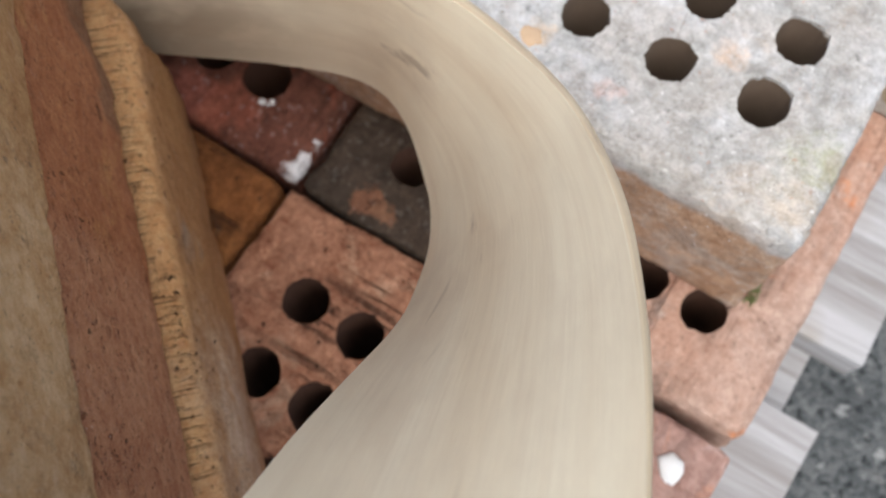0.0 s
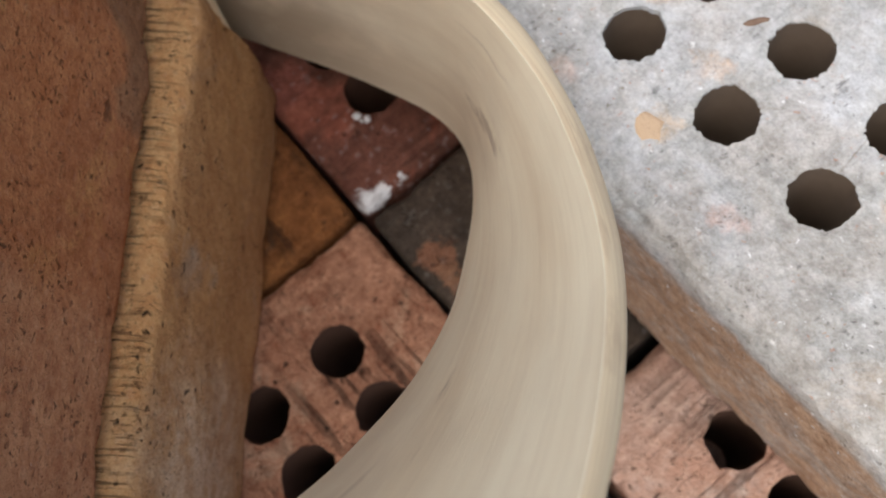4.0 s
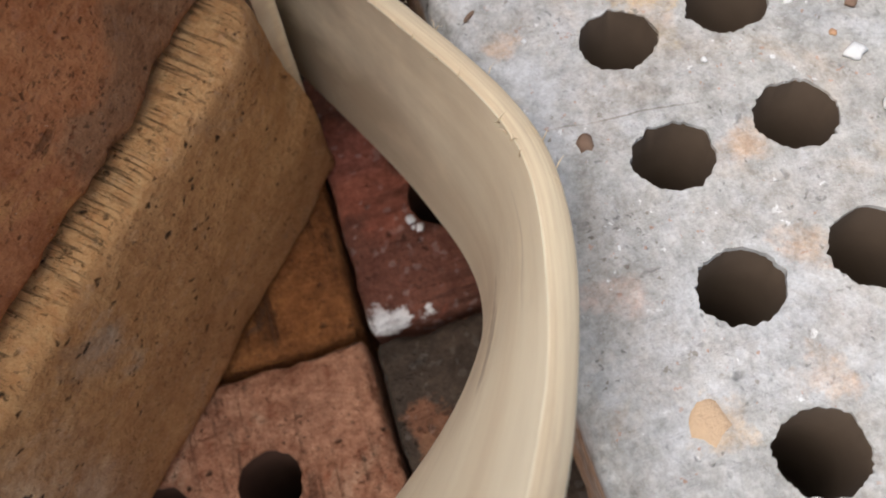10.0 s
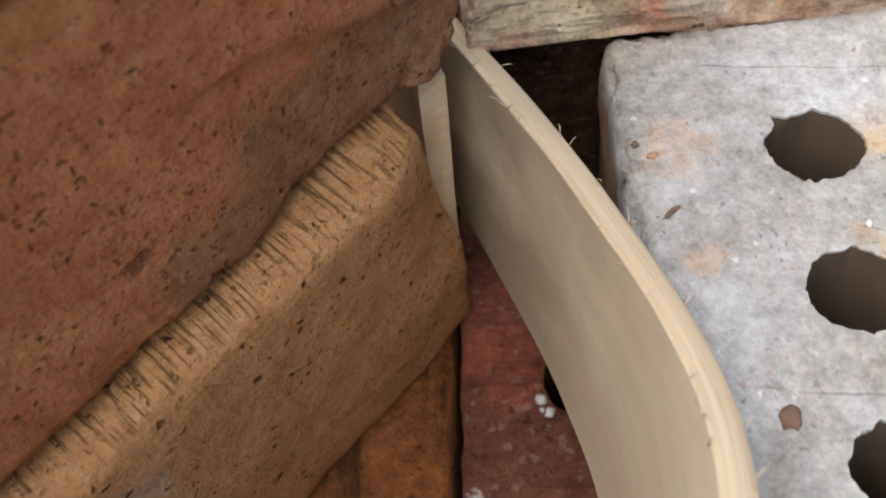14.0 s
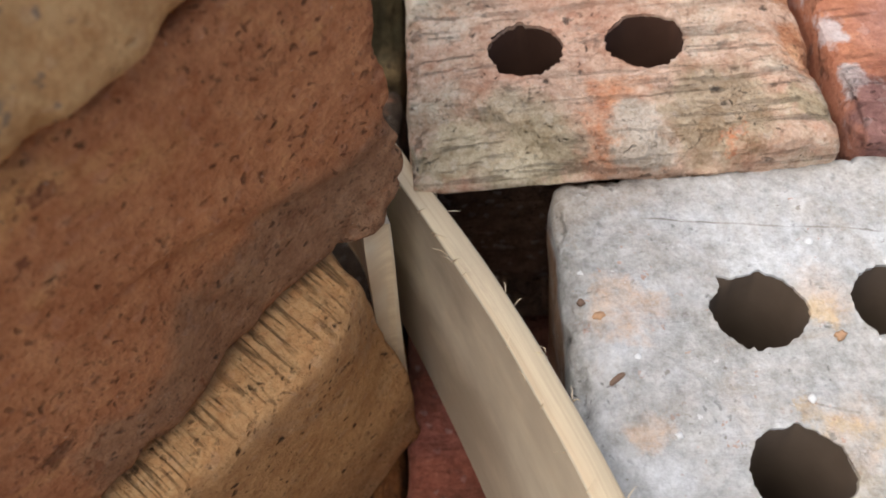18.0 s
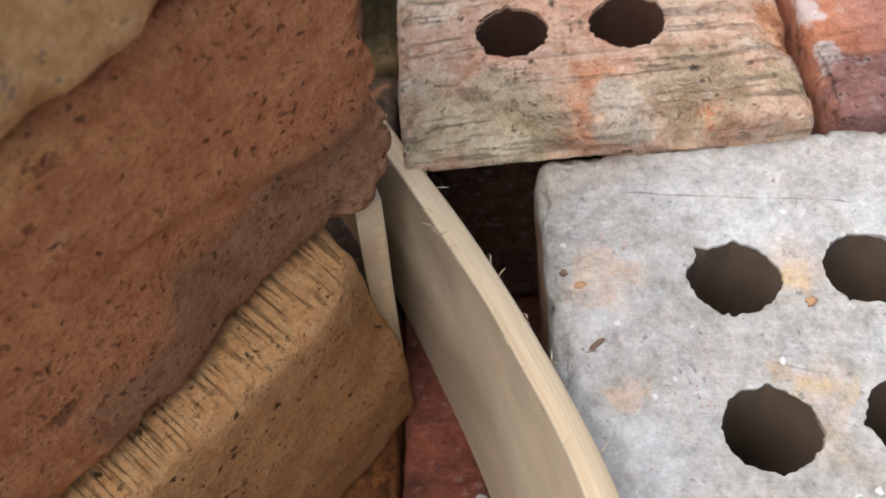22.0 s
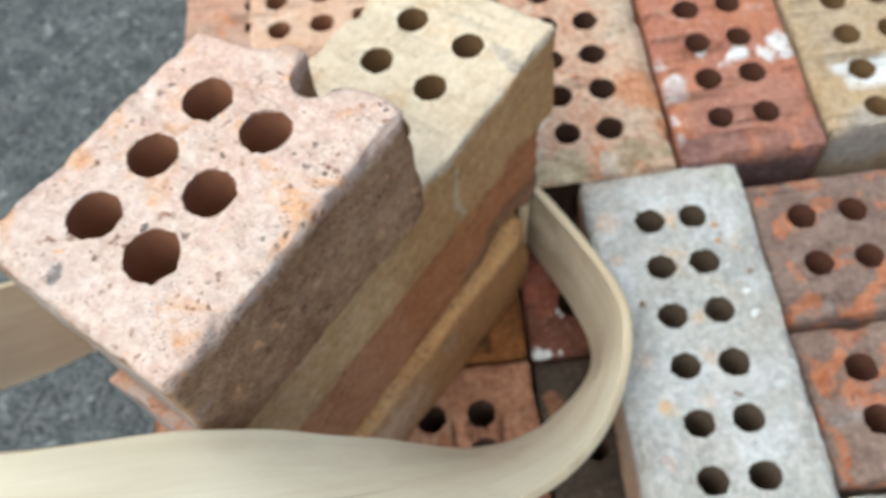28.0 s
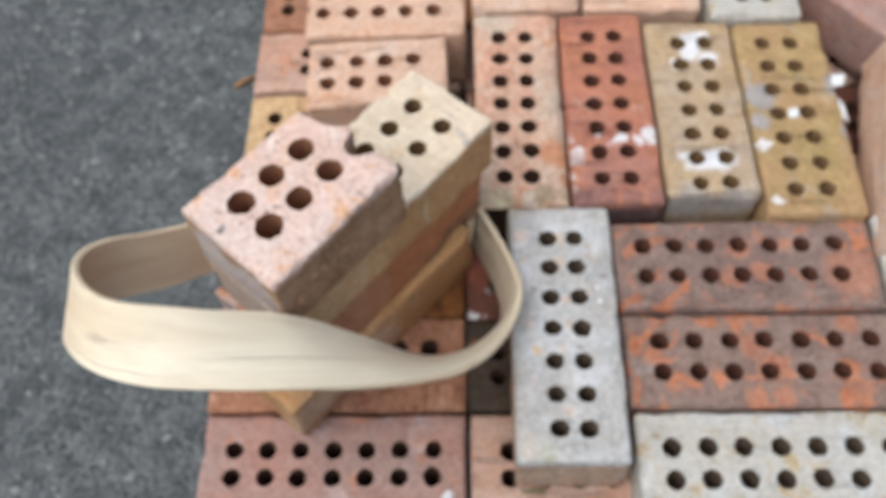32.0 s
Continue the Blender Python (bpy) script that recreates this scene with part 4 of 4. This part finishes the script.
def red_scar(p, hx, hy, hz):
    """The lower outer side has flaked away in a shell-shaped scar near one end; the end's lower corner is knocked off, the foot is scalloped."""
    x = p[0] - hx
    if p[1] < -hy + 0.008:
        rim = -0.0095 + 0.0135 * ease(-x, 0.010, 0.050) + 0.0012 * n3(p, 90, 3)
        deep = 0.0026 * ease(-x, 0.0, 0.022) * (1 - 0.90 * ease(-x, 0.040, 0.051)) * (1 - ease(-x, 0.11, 0.14))
        low = rim - p[2]
        if low > 0:
            p[1] += min(0.0013, 1.0 * low) * (1 - ease(-x, 0.042, 0.060)) * ease(-x, 0.0, 0.012) + deep * min(1.0, low / (rim + hz)) ** 0.8
        foot = max(0.0, 1 - (p[2] + hz) / 0.007)
        p[1] += foot * (0.0002 + 0.0018 * max(0.0, n3((x, 0.0, 0.0), 42, 11)) + 0.0012 * n3((x, 0.0, 0.0), 120, 4))
    if x > -0.03:
        p[0] -= 0.009 * max(0.0, 1 - (p[2] + hz) / 0.012) ** 1.5 * ease(x, -0.03, 0.0) + 0.0012 * n3(p, 60, 17) + 0.0008 * n3(p, 160, 5)
    return p


def yellow_wear(p, hx, hy, hz):
    """Droops towards the outer edge of its top; the outer side is a little hollow at the foot, and the end is worn round above a knob."""
    x, front = p[0] - hx, p[1] + hy
    if front < 0.018 and p[2] > hz - 0.030:
        p[2] -= 0.0034 * max(0.0, 1 - front / 0.018) ** 1.5 * (p[2] - hz + 0.030) / 0.030
    if front < 0.02:
        p[1] += 0.0045 * ease(-p[2], -0.01, hz) * (1 - front / 0.02) + 0.0011 * n3(p, 28, 6)
    if x > -0.03:
        up = p[2] + hz
        corner = ease(x, -0.016, 0.0) * (1 - ease(front, 0.0, 0.022))
        cut = 0.0014 * ease(up, 0.030, 0.044) + 0.0015 * n3(p, 70, 9)
        p[0] -= corner * cut + 0.0008 * ease(up, 0.035, 0.05) * ease(x, -0.02, 0.0)
        p[1] += corner * 0.0036 * ease(up, 0.026, 0.050)
    return p


def half_bore(p, hx, hy, hz):
    """The break runs aslant and through one of the bores."""
    f = (p[0] - hx + 0.0145) / 0.012
    if f > 0:
        p[0] += min(1.0, f) * (0.0075 * math.exp(-((p[1] - 0.0055) / 0.0085) ** 2) - 0.0055 * ease(p[1], 0.010, hy) + 0.0045 * (1 - ease(p[1], -0.026, -0.014)) + 0.0018 * n3(p, 60, 3))
    y = p[1] + 0.0085
    if abs(y) < 0.0098:
        p[0] = min(p[0], hx - 0.0008 - math.sqrt(0.0098 ** 2 - y * y))
    return p


brick("brick", MAT["yellow"], **stacked(-0.261, -0.0362, 0.0526, 0.1380, 0.001, 0.0805), seed=51, worn=0.0042, rough=0.0010, chip=0.0025, dent=yellow_wear, segs=9, label="yellow brick with a ragged lip, bottom of the stack", zstep=0.003)
brick("brick", MAT["stackred"], **stacked(-0.240, -0.0215, 0.0585, 0.1460, 0.0815, 0.1430), seed=52, worn=0.0026, rough=0.0005, segs=9, zstep=0.0009, dent=red_scar, label="weathered red brick in the stack, scarred along one side")
brick("brick", MAT["tan"], **stacked(-0.234, -0.0095, 0.0560, 0.1410, 0.1442, 0.2035), seed=53, pitch=(0.0276, 0.0300), shift=(0.0, 0.0), hole=0.0072, worn=0.0025, segs=10, label="tan perforated brick in the stack")
brick("brick", MAT["half"], **stacked(-0.2345, -0.1205, 0.0480, 0.1370, 0.2040, 0.2660), grid=(3, 2), pitch=(0.0277, 0.0270), shift=(0.0007, 0.0040), hole=0.0091, chip=0.004, seed=54, ragged=0.003, worn=0.0025, segs=11, dent=half_bore, label="pale pink half brick with a broken end, top of the stack")


# ---- bricks at the far side ----
brick("brick", MAT["cream"], **flat(0.2930, 0.5230, -0.0620, 0.0260, 0.062, 0.0640), seed=44, segs=4, label="cream perforated brick lying in the upper course")
brick("brick", MAT["cream"], **flat(0.2960, 0.5260, -0.2420, -0.1545, 0.055, 0.0570), seed=45, segs=4, label="cream perforated brick lying in the upper course")
brick("brick", MAT["scarred"], **flat(0.2950, 0.5250, -0.1515, -0.0680, 0.056, 0.0570), seed=46, segs=4, label="purplish perforated brick lying in the upper course")
brick("brick", MAT["pink"], at=pose(0.356, 0.090, 0.060, 8, -6, 78), size=(0.23, 0.088, 0.072), seed=47, segs=4, skip=[(i, j) for i in range(7) for j in range(2)], label="pale pink brick leaning on the pile")
brick("brick", MAT["corner"], at=pose(0.378, 0.235, 0.062, -6, 10, 118), size=(0.23, 0.088, 0.072), seed=48, segs=4, skip=[(i, j) for i in range(7) for j in range(2)], label="rosy brick leaning on the pile")

# ---- hoop ----
# centre of the strip, the way from its lower to its upper edge, and half its width
HOOP = [
    ((-0.0930, 0.0860, 0.0380), (0.103, 0.125, 0.987), 0.0245),
    ((-0.0690, 0.0430, 0.0466), (0.103, 0.125, 0.987), 0.0245),
    ((-0.0420, -0.0193, 0.0564), (0.110, 0.330, 0.938), 0.0246),
    ((-0.0347, -0.0650, 0.0706), (0.304, 0.259, 0.917), 0.0241),
    ((-0.0576, -0.1104, 0.0973), (0.684, 0.034, 0.729), 0.0243),
    ((-0.0914, -0.1412, 0.1341), (0.773, -0.389, 0.500), 0.0247),
    ((-0.1368, -0.1581, 0.1815), (0.494, -0.832, 0.255), 0.0247),
    ((-0.1880, -0.1699, 0.2267), (0.109, -0.986, -0.130), 0.0249),
    ((-0.2446, -0.1781, 0.2536), (-0.093, -0.877, -0.471), 0.0248),
    ((-0.2965, -0.1694, 0.2546), (-0.191, -0.723, -0.664), 0.0246),
    ((-0.3329, -0.1343, 0.2308), (-0.237, -0.698, -0.676), 0.0247),
    ((-0.3405, -0.0897, 0.1865), (-0.236, -0.696, -0.679), 0.0246),
    ((-0.3027, -0.0448, 0.1323), (-0.179, -0.655, -0.734), 0.0247),
    ((-0.2350, 0.0180, 0.0830), (-0.160, -0.350, -0.920), 0.0247),
    ((-0.1680, 0.0830, 0.0560), (-0.080, -0.150, -0.985), 0.0247),
    ((-0.1090, 0.0830, 0.0470), (-0.030, -0.050, -0.998), 0.0240),
    ((-0.0795, 0.0530, 0.0490), (-0.020, -0.020, -0.999), 0.0240),
    ((-0.0683, 0.0168, 0.0520), (-0.100, -0.020, -0.994), 0.0265),
]


def spline(points, u):
    """Catmull-Rom through the points, u from 0 to their number less one."""
    i = min(int(u), len(points) - 2)
    f = u - i
    p = [np.array(points[max(0, min(len(points) - 1, i + k))]) for k in (-1, 0, 1, 2)]
    return 0.5 * (2 * p[1] + (p[2] - p[0]) * f + (2 * p[0] - 5 * p[1] + 4 * p[2] - p[3]) * f * f + (3 * p[1] - p[0] - 3 * p[2] + p[3]) * f ** 3)


def strip(name, ctrl, thick, material, steps=14):
    """A split wooden strip that is bent and twisted along its way, with rounded corners and a wandering edge."""
    mids = [c for c, _, _ in ctrl]
    ups = [w for _, w, _ in ctrl]
    halves = [(h, 0.0, 0.0) for _, _, h in ctrl]
    count = (len(ctrl) - 1) * steps + 1
    verts, faces, uvs, marks = [], [], [], []
    profile = [(-1.0, -0.8), (-0.985, -1.0), (-0.6, -1.03), (0.0, -1.06), (0.6, -1.03), (0.985, -1.0), (1.0, -0.8), (1.006, 0.0),
               (1.0, 0.8), (0.985, 1.0), (0.6, 0.97), (0.0, 0.94), (-0.6, 0.97), (-0.985, 1.0), (-1.0, 0.8), (-1.006, 0.0)]
    k = len(profile)
    run = -0.052
    last = None
    for s in range(count):
        u = s / steps
        c, h = spline(mids, u), spline(halves, u)[0]
        w = Vector(spline(ups, u))
        t = Vector(spline(mids, min(u + 0.05, len(ctrl) - 1.0)) - spline(mids, max(u - 0.05, 0.0))).normalized()
        w = (w - t * w.dot(t)).normalized()
        n = t.cross(w)
        run += 0.0 if last is None else (Vector(c) - last).length
        last = Vector(c)
        for a, b in profile:
            wob = 1 + 0.025 * noise.noise((run * 30, a * 2, 1.0))
            verts.append(Vector(c) + w * (a * h * wob) + n * (b * thick / 2 * (1 + 0.12 * noise.noise((run * 40, a, 7.0)))))
            uvs.append((run, a * h + b * 0.004 * (abs(a) > 0.99)))
            marks.append((1.0 if abs(a) > 0.99 else 0.5 if abs(a) > 0.9 else 0.0, b))
        if s:
            for i in range(k):
                j = (i + 1) % k
                p, q = (s - 1) * k, s * k
                faces.append((p + i, p + j, q + j, q + i))
    faces.append(tuple(range(k))[::-1])
    faces.append(tuple((count - 1) * k + i for i in range(k)))
    ob = mesh_ob(name, verts, faces, material)
    ob.data.set_sharp_from_angle(angle=radians(35))
    layer = ob.data.uv_layers.new(name="along")
    mark = ob.data.uv_layers.new(name="edge")
    for poly in ob.data.polygons:
        for li in poly.loop_indices:
            layer.data[li].uv = uvs[ob.data.loops[li].vertex_index]
            mark.data[li].uv = marks[ob.data.loops[li].vertex_index]
    return ob


hoop = strip("wooden_hoop", HOOP, 0.0051, MAT["hoop"])
tagged(hoop, "pale peeled wooden strip bent into a twisted hoop round bricks", "wooden hoop")

# ---- small things ----
def tube(points, radii, sides=6):
    """Vertices and faces of a tapering rod through the points."""
    verts, faces = [], []
    for i, (p, r) in enumerate(zip(points, radii)):
        p = Vector(p)
        t = (Vector(points[min(i + 1, len(points) - 1)]) - Vector(points[max(i - 1, 0)])).normalized()
        a = t.orthogonal().normalized()
        c = t.cross(a)
        for s in range(sides):
            g = 2 * math.pi * s / sides
            verts.append(p + a * (r * math.cos(g)) + c * (r * math.sin(g)))
        if i:
            for s in range(sides):
                e = (s + 1) % sides
                faces.append(((i - 1) * sides + s, (i - 1) * sides + e, i * sides + e, i * sides + s))
    faces.append(tuple(range(sides))[::-1])
    faces.append(tuple((len(points) - 1) * sides + s for s in range(sides)))
    return verts, faces


def flake(name, material, x, y, z, size, seed, label, category, thick=0.0012, stretch=1.0, turn=0.0, group=""):
    """An uneven chip or flake, lying on the surface at height z."""
    n = 11
    verts = [(0.0, 0.0, thick)]
    for ring, (f, h) in enumerate(((0.55, 0.9), (0.92, 0.55), (1.0, 0.0))):
        for s in range(n):
            g = 2 * math.pi * s / n
            r = size * f * (1 + 0.45 * noise.noise((math.cos(g) * 1.7 + seed * 3.1, math.sin(g) * 1.7, seed)))
            verts.append((r * math.cos(g) * stretch, r * math.sin(g), thick * h * (1 + 0.5 * noise.noise((g, seed, ring)))))
    faces = [(0, 1 + s, 1 + (s + 1) % n) for s in range(n)]
    for ring in range(2):
        a, b = 1 + ring * n, 1 + (ring + 1) * n
        faces += [(a + s, b + s, b + (s + 1) % n, a + (s + 1) % n) for s in range(n)]
    faces.append(tuple(1 + 2 * n + s for s in range(n))[::-1])
    ob = mesh_ob(name, verts, faces, material)
    ob.matrix_world = pose(x, y, z, 0, 0, turn)
    return tagged(ob, label, category, group)


# frayed fibres along the hoop's sawn edge
rnd = random.Random(5)
for k in range(44):
    u = rnd.uniform(0.9, 3.2)
    mid, w, half = spline([c for c, _, _ in HOOP], u), Vector(spline([w for _, w, _ in HOOP], u)).normalized(), 0.0246
    t = Vector(spline([c for c, _, _ in HOOP], u + 0.05) - mid).normalized()
    out = t.cross(w).normalized()
    base = Vector(mid) + w * half + out * rnd.choice((-1, 1)) * 0.0027
    bend = t * rnd.uniform(-0.002, 0.003) + out * rnd.uniform(-0.0018, 0.0018) + w * rnd.uniform(0.0004, 0.0016)
    curl = out * rnd.uniform(-0.001, 0.001) + t * rnd.uniform(-0.001, 0.001)
    v, f = tube([base - w * 0.0006, base + bend * 0.5 + curl * 0.2, base + bend + curl], [0.00014, 0.0001, 0.00004], 4)
    mesh_ob("fibre", v, f, MAT["fibre"], parent=hoop)

# lime crumbs, chips and litter
for k, (x, y, z, s) in enumerate(((-0.0522, -0.0153, 0.0022, 0.0013), (-0.0502, -0.0186, 0.0022, 0.0012), (-0.0520, -0.0178, 0.0022, 0.0006))):
    flake("lime_crumb", MAT["mortar"], x, y, z, s, k + 1, "small white lime crumb on a dull red brick", "lime crumb", s * 1.1, 1.2, k * 50, "lime crumbs")
flake("lime_flake", MAT["mortar"], -0.090, -0.208, 0.0002, 0.0044, 9, "white lime flake at the edge of the pile", "lime flake", 0.0018, 1.3, 20)
flake("clay_chip", MAT["chip"], -0.0140, -0.0495, 0.0716, 0.0017, 12, "small reddish chip on the whitish brick", "clay chip", 0.0013, 1.3, 60)
flake("straw_bit", MAT["chip"], -0.0255, 0.0005 - 0.012, 0.0716, 0.00055, 14, "tiny bit of straw on the whitish brick", "straw", 0.0007, 3.5, 35)
for k, (x, y, s, st, a) in enumerate(((0.0405, -0.0492, 0.0018, 1.3, 10), (0.0415, -0.0620, 0.0016, 1.8, 40), (0.0120, 0.0135, 0.0009, 1.0, 0), (0.0050, -0.0170, 0.0007, 1.2, 80), (-0.0170, -0.0220, 0.0006, 1.0, 0))):
    flake("lime_crumb", MAT["mortar"], x, y, 0.0716, s, k + 20, "white lime crumb on the whitish brick", "lime crumb", s * 0.6, st, a, "lime crumbs")
for k, (x, y, z, s, st, a) in enumerate(((0.2940, 0.2600, 0.020, 0.012, 2.2, 80), (0.2905, 0.1750, 0.070, 0.008, 1.6, 20), (0.2920, 0.1480, 0.060, 0.006, 2.6, 100), (0.0740, 0.1032, 0.0783, 0.0042, 1.7, 15), (0.2412, 0.1320, 0.0743, 0.0050, 1.3, 70))):
    flake("lime_flake", MAT["mortar"], x, y, z, s, k + 40, "white flake of lime between the bricks", "lime flake", 0.002, st, a, "lime flakes")

flake("lime_flake", MAT["peach"], -0.0146, -0.1056, 0.0716, 0.0034, 33, "peach-coloured flake peeling off the whitish brick", "lime flake", 0.0007, 1.25, 70)
flake("straw_bit", MAT["chip"], 0.0222, -0.1038, 0.0716, 0.0009, 15, "tiny bit of straw on the whitish brick", "straw", 0.0008, 3.6, -30)
for k, (x, y, s_, st, a, m) in enumerate(((0.0341, -0.0076, 0.0016, 1.4, 20, "ochre_chip"), (0.0338, -0.0171, 0.0015, 1.2, 70, "ochre_chip"), (0.0420, -0.0230, 0.0010, 1.2, 10, "ochre_chip"), (0.0455, -0.0380, 0.0012, 1.5, 50, "chip"), (0.0390, -0.0435, 0.0008, 1.0, 0, "ochre_chip"),
                                        (-0.0270, 0.0010, 0.0009, 1.4, 15, "ochre_chip"), (-0.0215, -0.0075, 0.0006, 1.1, 0, "mortar"), (0.0125, -0.0060, 0.0009, 1.3, 40, "ochre_chip"), (-0.0300, 0.0040, 0.0007, 1.2, 80, "chip"), (0.0140, -0.0400, 0.0007, 1.0, 0, "mortar"), (0.0350, -0.0330, 0.0009, 1.6, 30, "mortar"))):
    flake("clay_chip", MAT[m], x, y, 0.0715, s_, k + 60, "small loose chip lying on the whitish brick", "clay chip", s_ * 0.7, st, a, "clay chips")

# moss in the corner where the whitish brick stands on the salmon one: one clump of many short shoots
verts, faces = [], []
rnd = random.Random(21)
for k in range(260):
    f = rnd.random()
    x, y = -0.0265 + 0.020 * f + rnd.gauss(0, 0.0008), -0.2025 - 0.0035 * rnd.random() - 0.001 * math.sin(f * 9)
    h, a = rnd.uniform(0.0006, 0.0022), rnd.uniform(0, 6.28)
    n0 = len(verts)
    for g in (0.0, 2.1, 4.2):
        verts.append((x + 0.0005 * math.cos(a + g), y + 0.0005 * math.sin(a + g), -0.0008))
    verts.append((x + rnd.uniform(-0.0006, 0.0006), y + rnd.uniform(-0.0006, 0.0006), -0.0004 + h))
    faces += [(n0, n0 + 1, n0 + 3), (n0 + 1, n0 + 2, n0 + 3), (n0 + 2, n0, n0 + 3)]
for k in range(420):
    f = rnd.random()
    x, y = -0.0125 + 0.0100 * f + rnd.gauss(0, 0.0011), -0.1890 - 0.0085 * f + rnd.gauss(0, 0.0014)
    h, a = rnd.uniform(0.0002, 0.0010), rnd.uniform(0, 6.28)
    n0 = len(verts)
    for g in (0.0, 2.1, 4.2):
        verts.append((x + 0.0004 * math.cos(a + g), y + 0.0004 * math.sin(a + g), 0.0708))
    verts.append((x + rnd.uniform(-0.0005, 0.0005), y + rnd.uniform(-0.0005, 0.0005), 0.0714 + h))
    faces += [(n0, n0 + 1, n0 + 3), (n0 + 1, n0 + 2, n0 + 3), (n0 + 2, n0, n0 + 3)]
tagged(mesh_ob("moss", verts, faces, MAT["moss"], False), "green moss in the joint under the whitish brick", "moss", kind="stuff")

# a dry twig with its leaf on the asphalt
v, f = tube([(-0.398, 0.419, GROUND + 0.003), (-0.386, 0.427, GROUND + 0.006), (-0.367, 0.438, GROUND + 0.003)], [0.003, 0.0035, 0.002])
tagged(mesh_ob("dry_leaf", v, f, MAT["leaf"]), "curled brown dry leaf lying on the asphalt", "leaf")

# loose grit on the asphalt beside the pile
verts, faces = [], []
rnd = random.Random(11)
for k in range(900):
    x, y = (rnd.uniform(-0.95, -0.31), rnd.uniform(-0.45, 0.9)) if k % 4 else (rnd.uniform(-0.31, 0.35), rnd.uniform(-0.6, -0.27))
    r = rnd.uniform(0.0012, 0.0034)
    n0 = len(verts)
    for dx, dy, dz in ((1, 0, 0), (-1, 0, 0), (0, 1, 0), (0, -1, 0), (0, 0, 1), (0.6, 0.6, 0.5), (-0.6, -0.5, 0.6)):
        verts.append((x + dx * r * rnd.uniform(0.7, 1.2), y + dy * r * rnd.uniform(0.7, 1.2), GROUND + 0.0002 + dz * r * rnd.uniform(0.6, 1.0)))
    faces += [(n0, n0 + 2, n0 + 5), (n0 + 2, n0 + 4, n0 + 5), (n0 + 4, n0, n0 + 5), (n0 + 2, n0 + 1, n0 + 4), (n0 + 1, n0 + 3, n0 + 6), (n0 + 3, n0 + 4, n0 + 6), (n0 + 4, n0 + 1, n0 + 6), (n0 + 3, n0, n0 + 4)]
tagged(mesh_ob("grit", verts, faces, MAT["grit"], False), "loose grey grit scattered on the asphalt", "grit", kind="stuff")
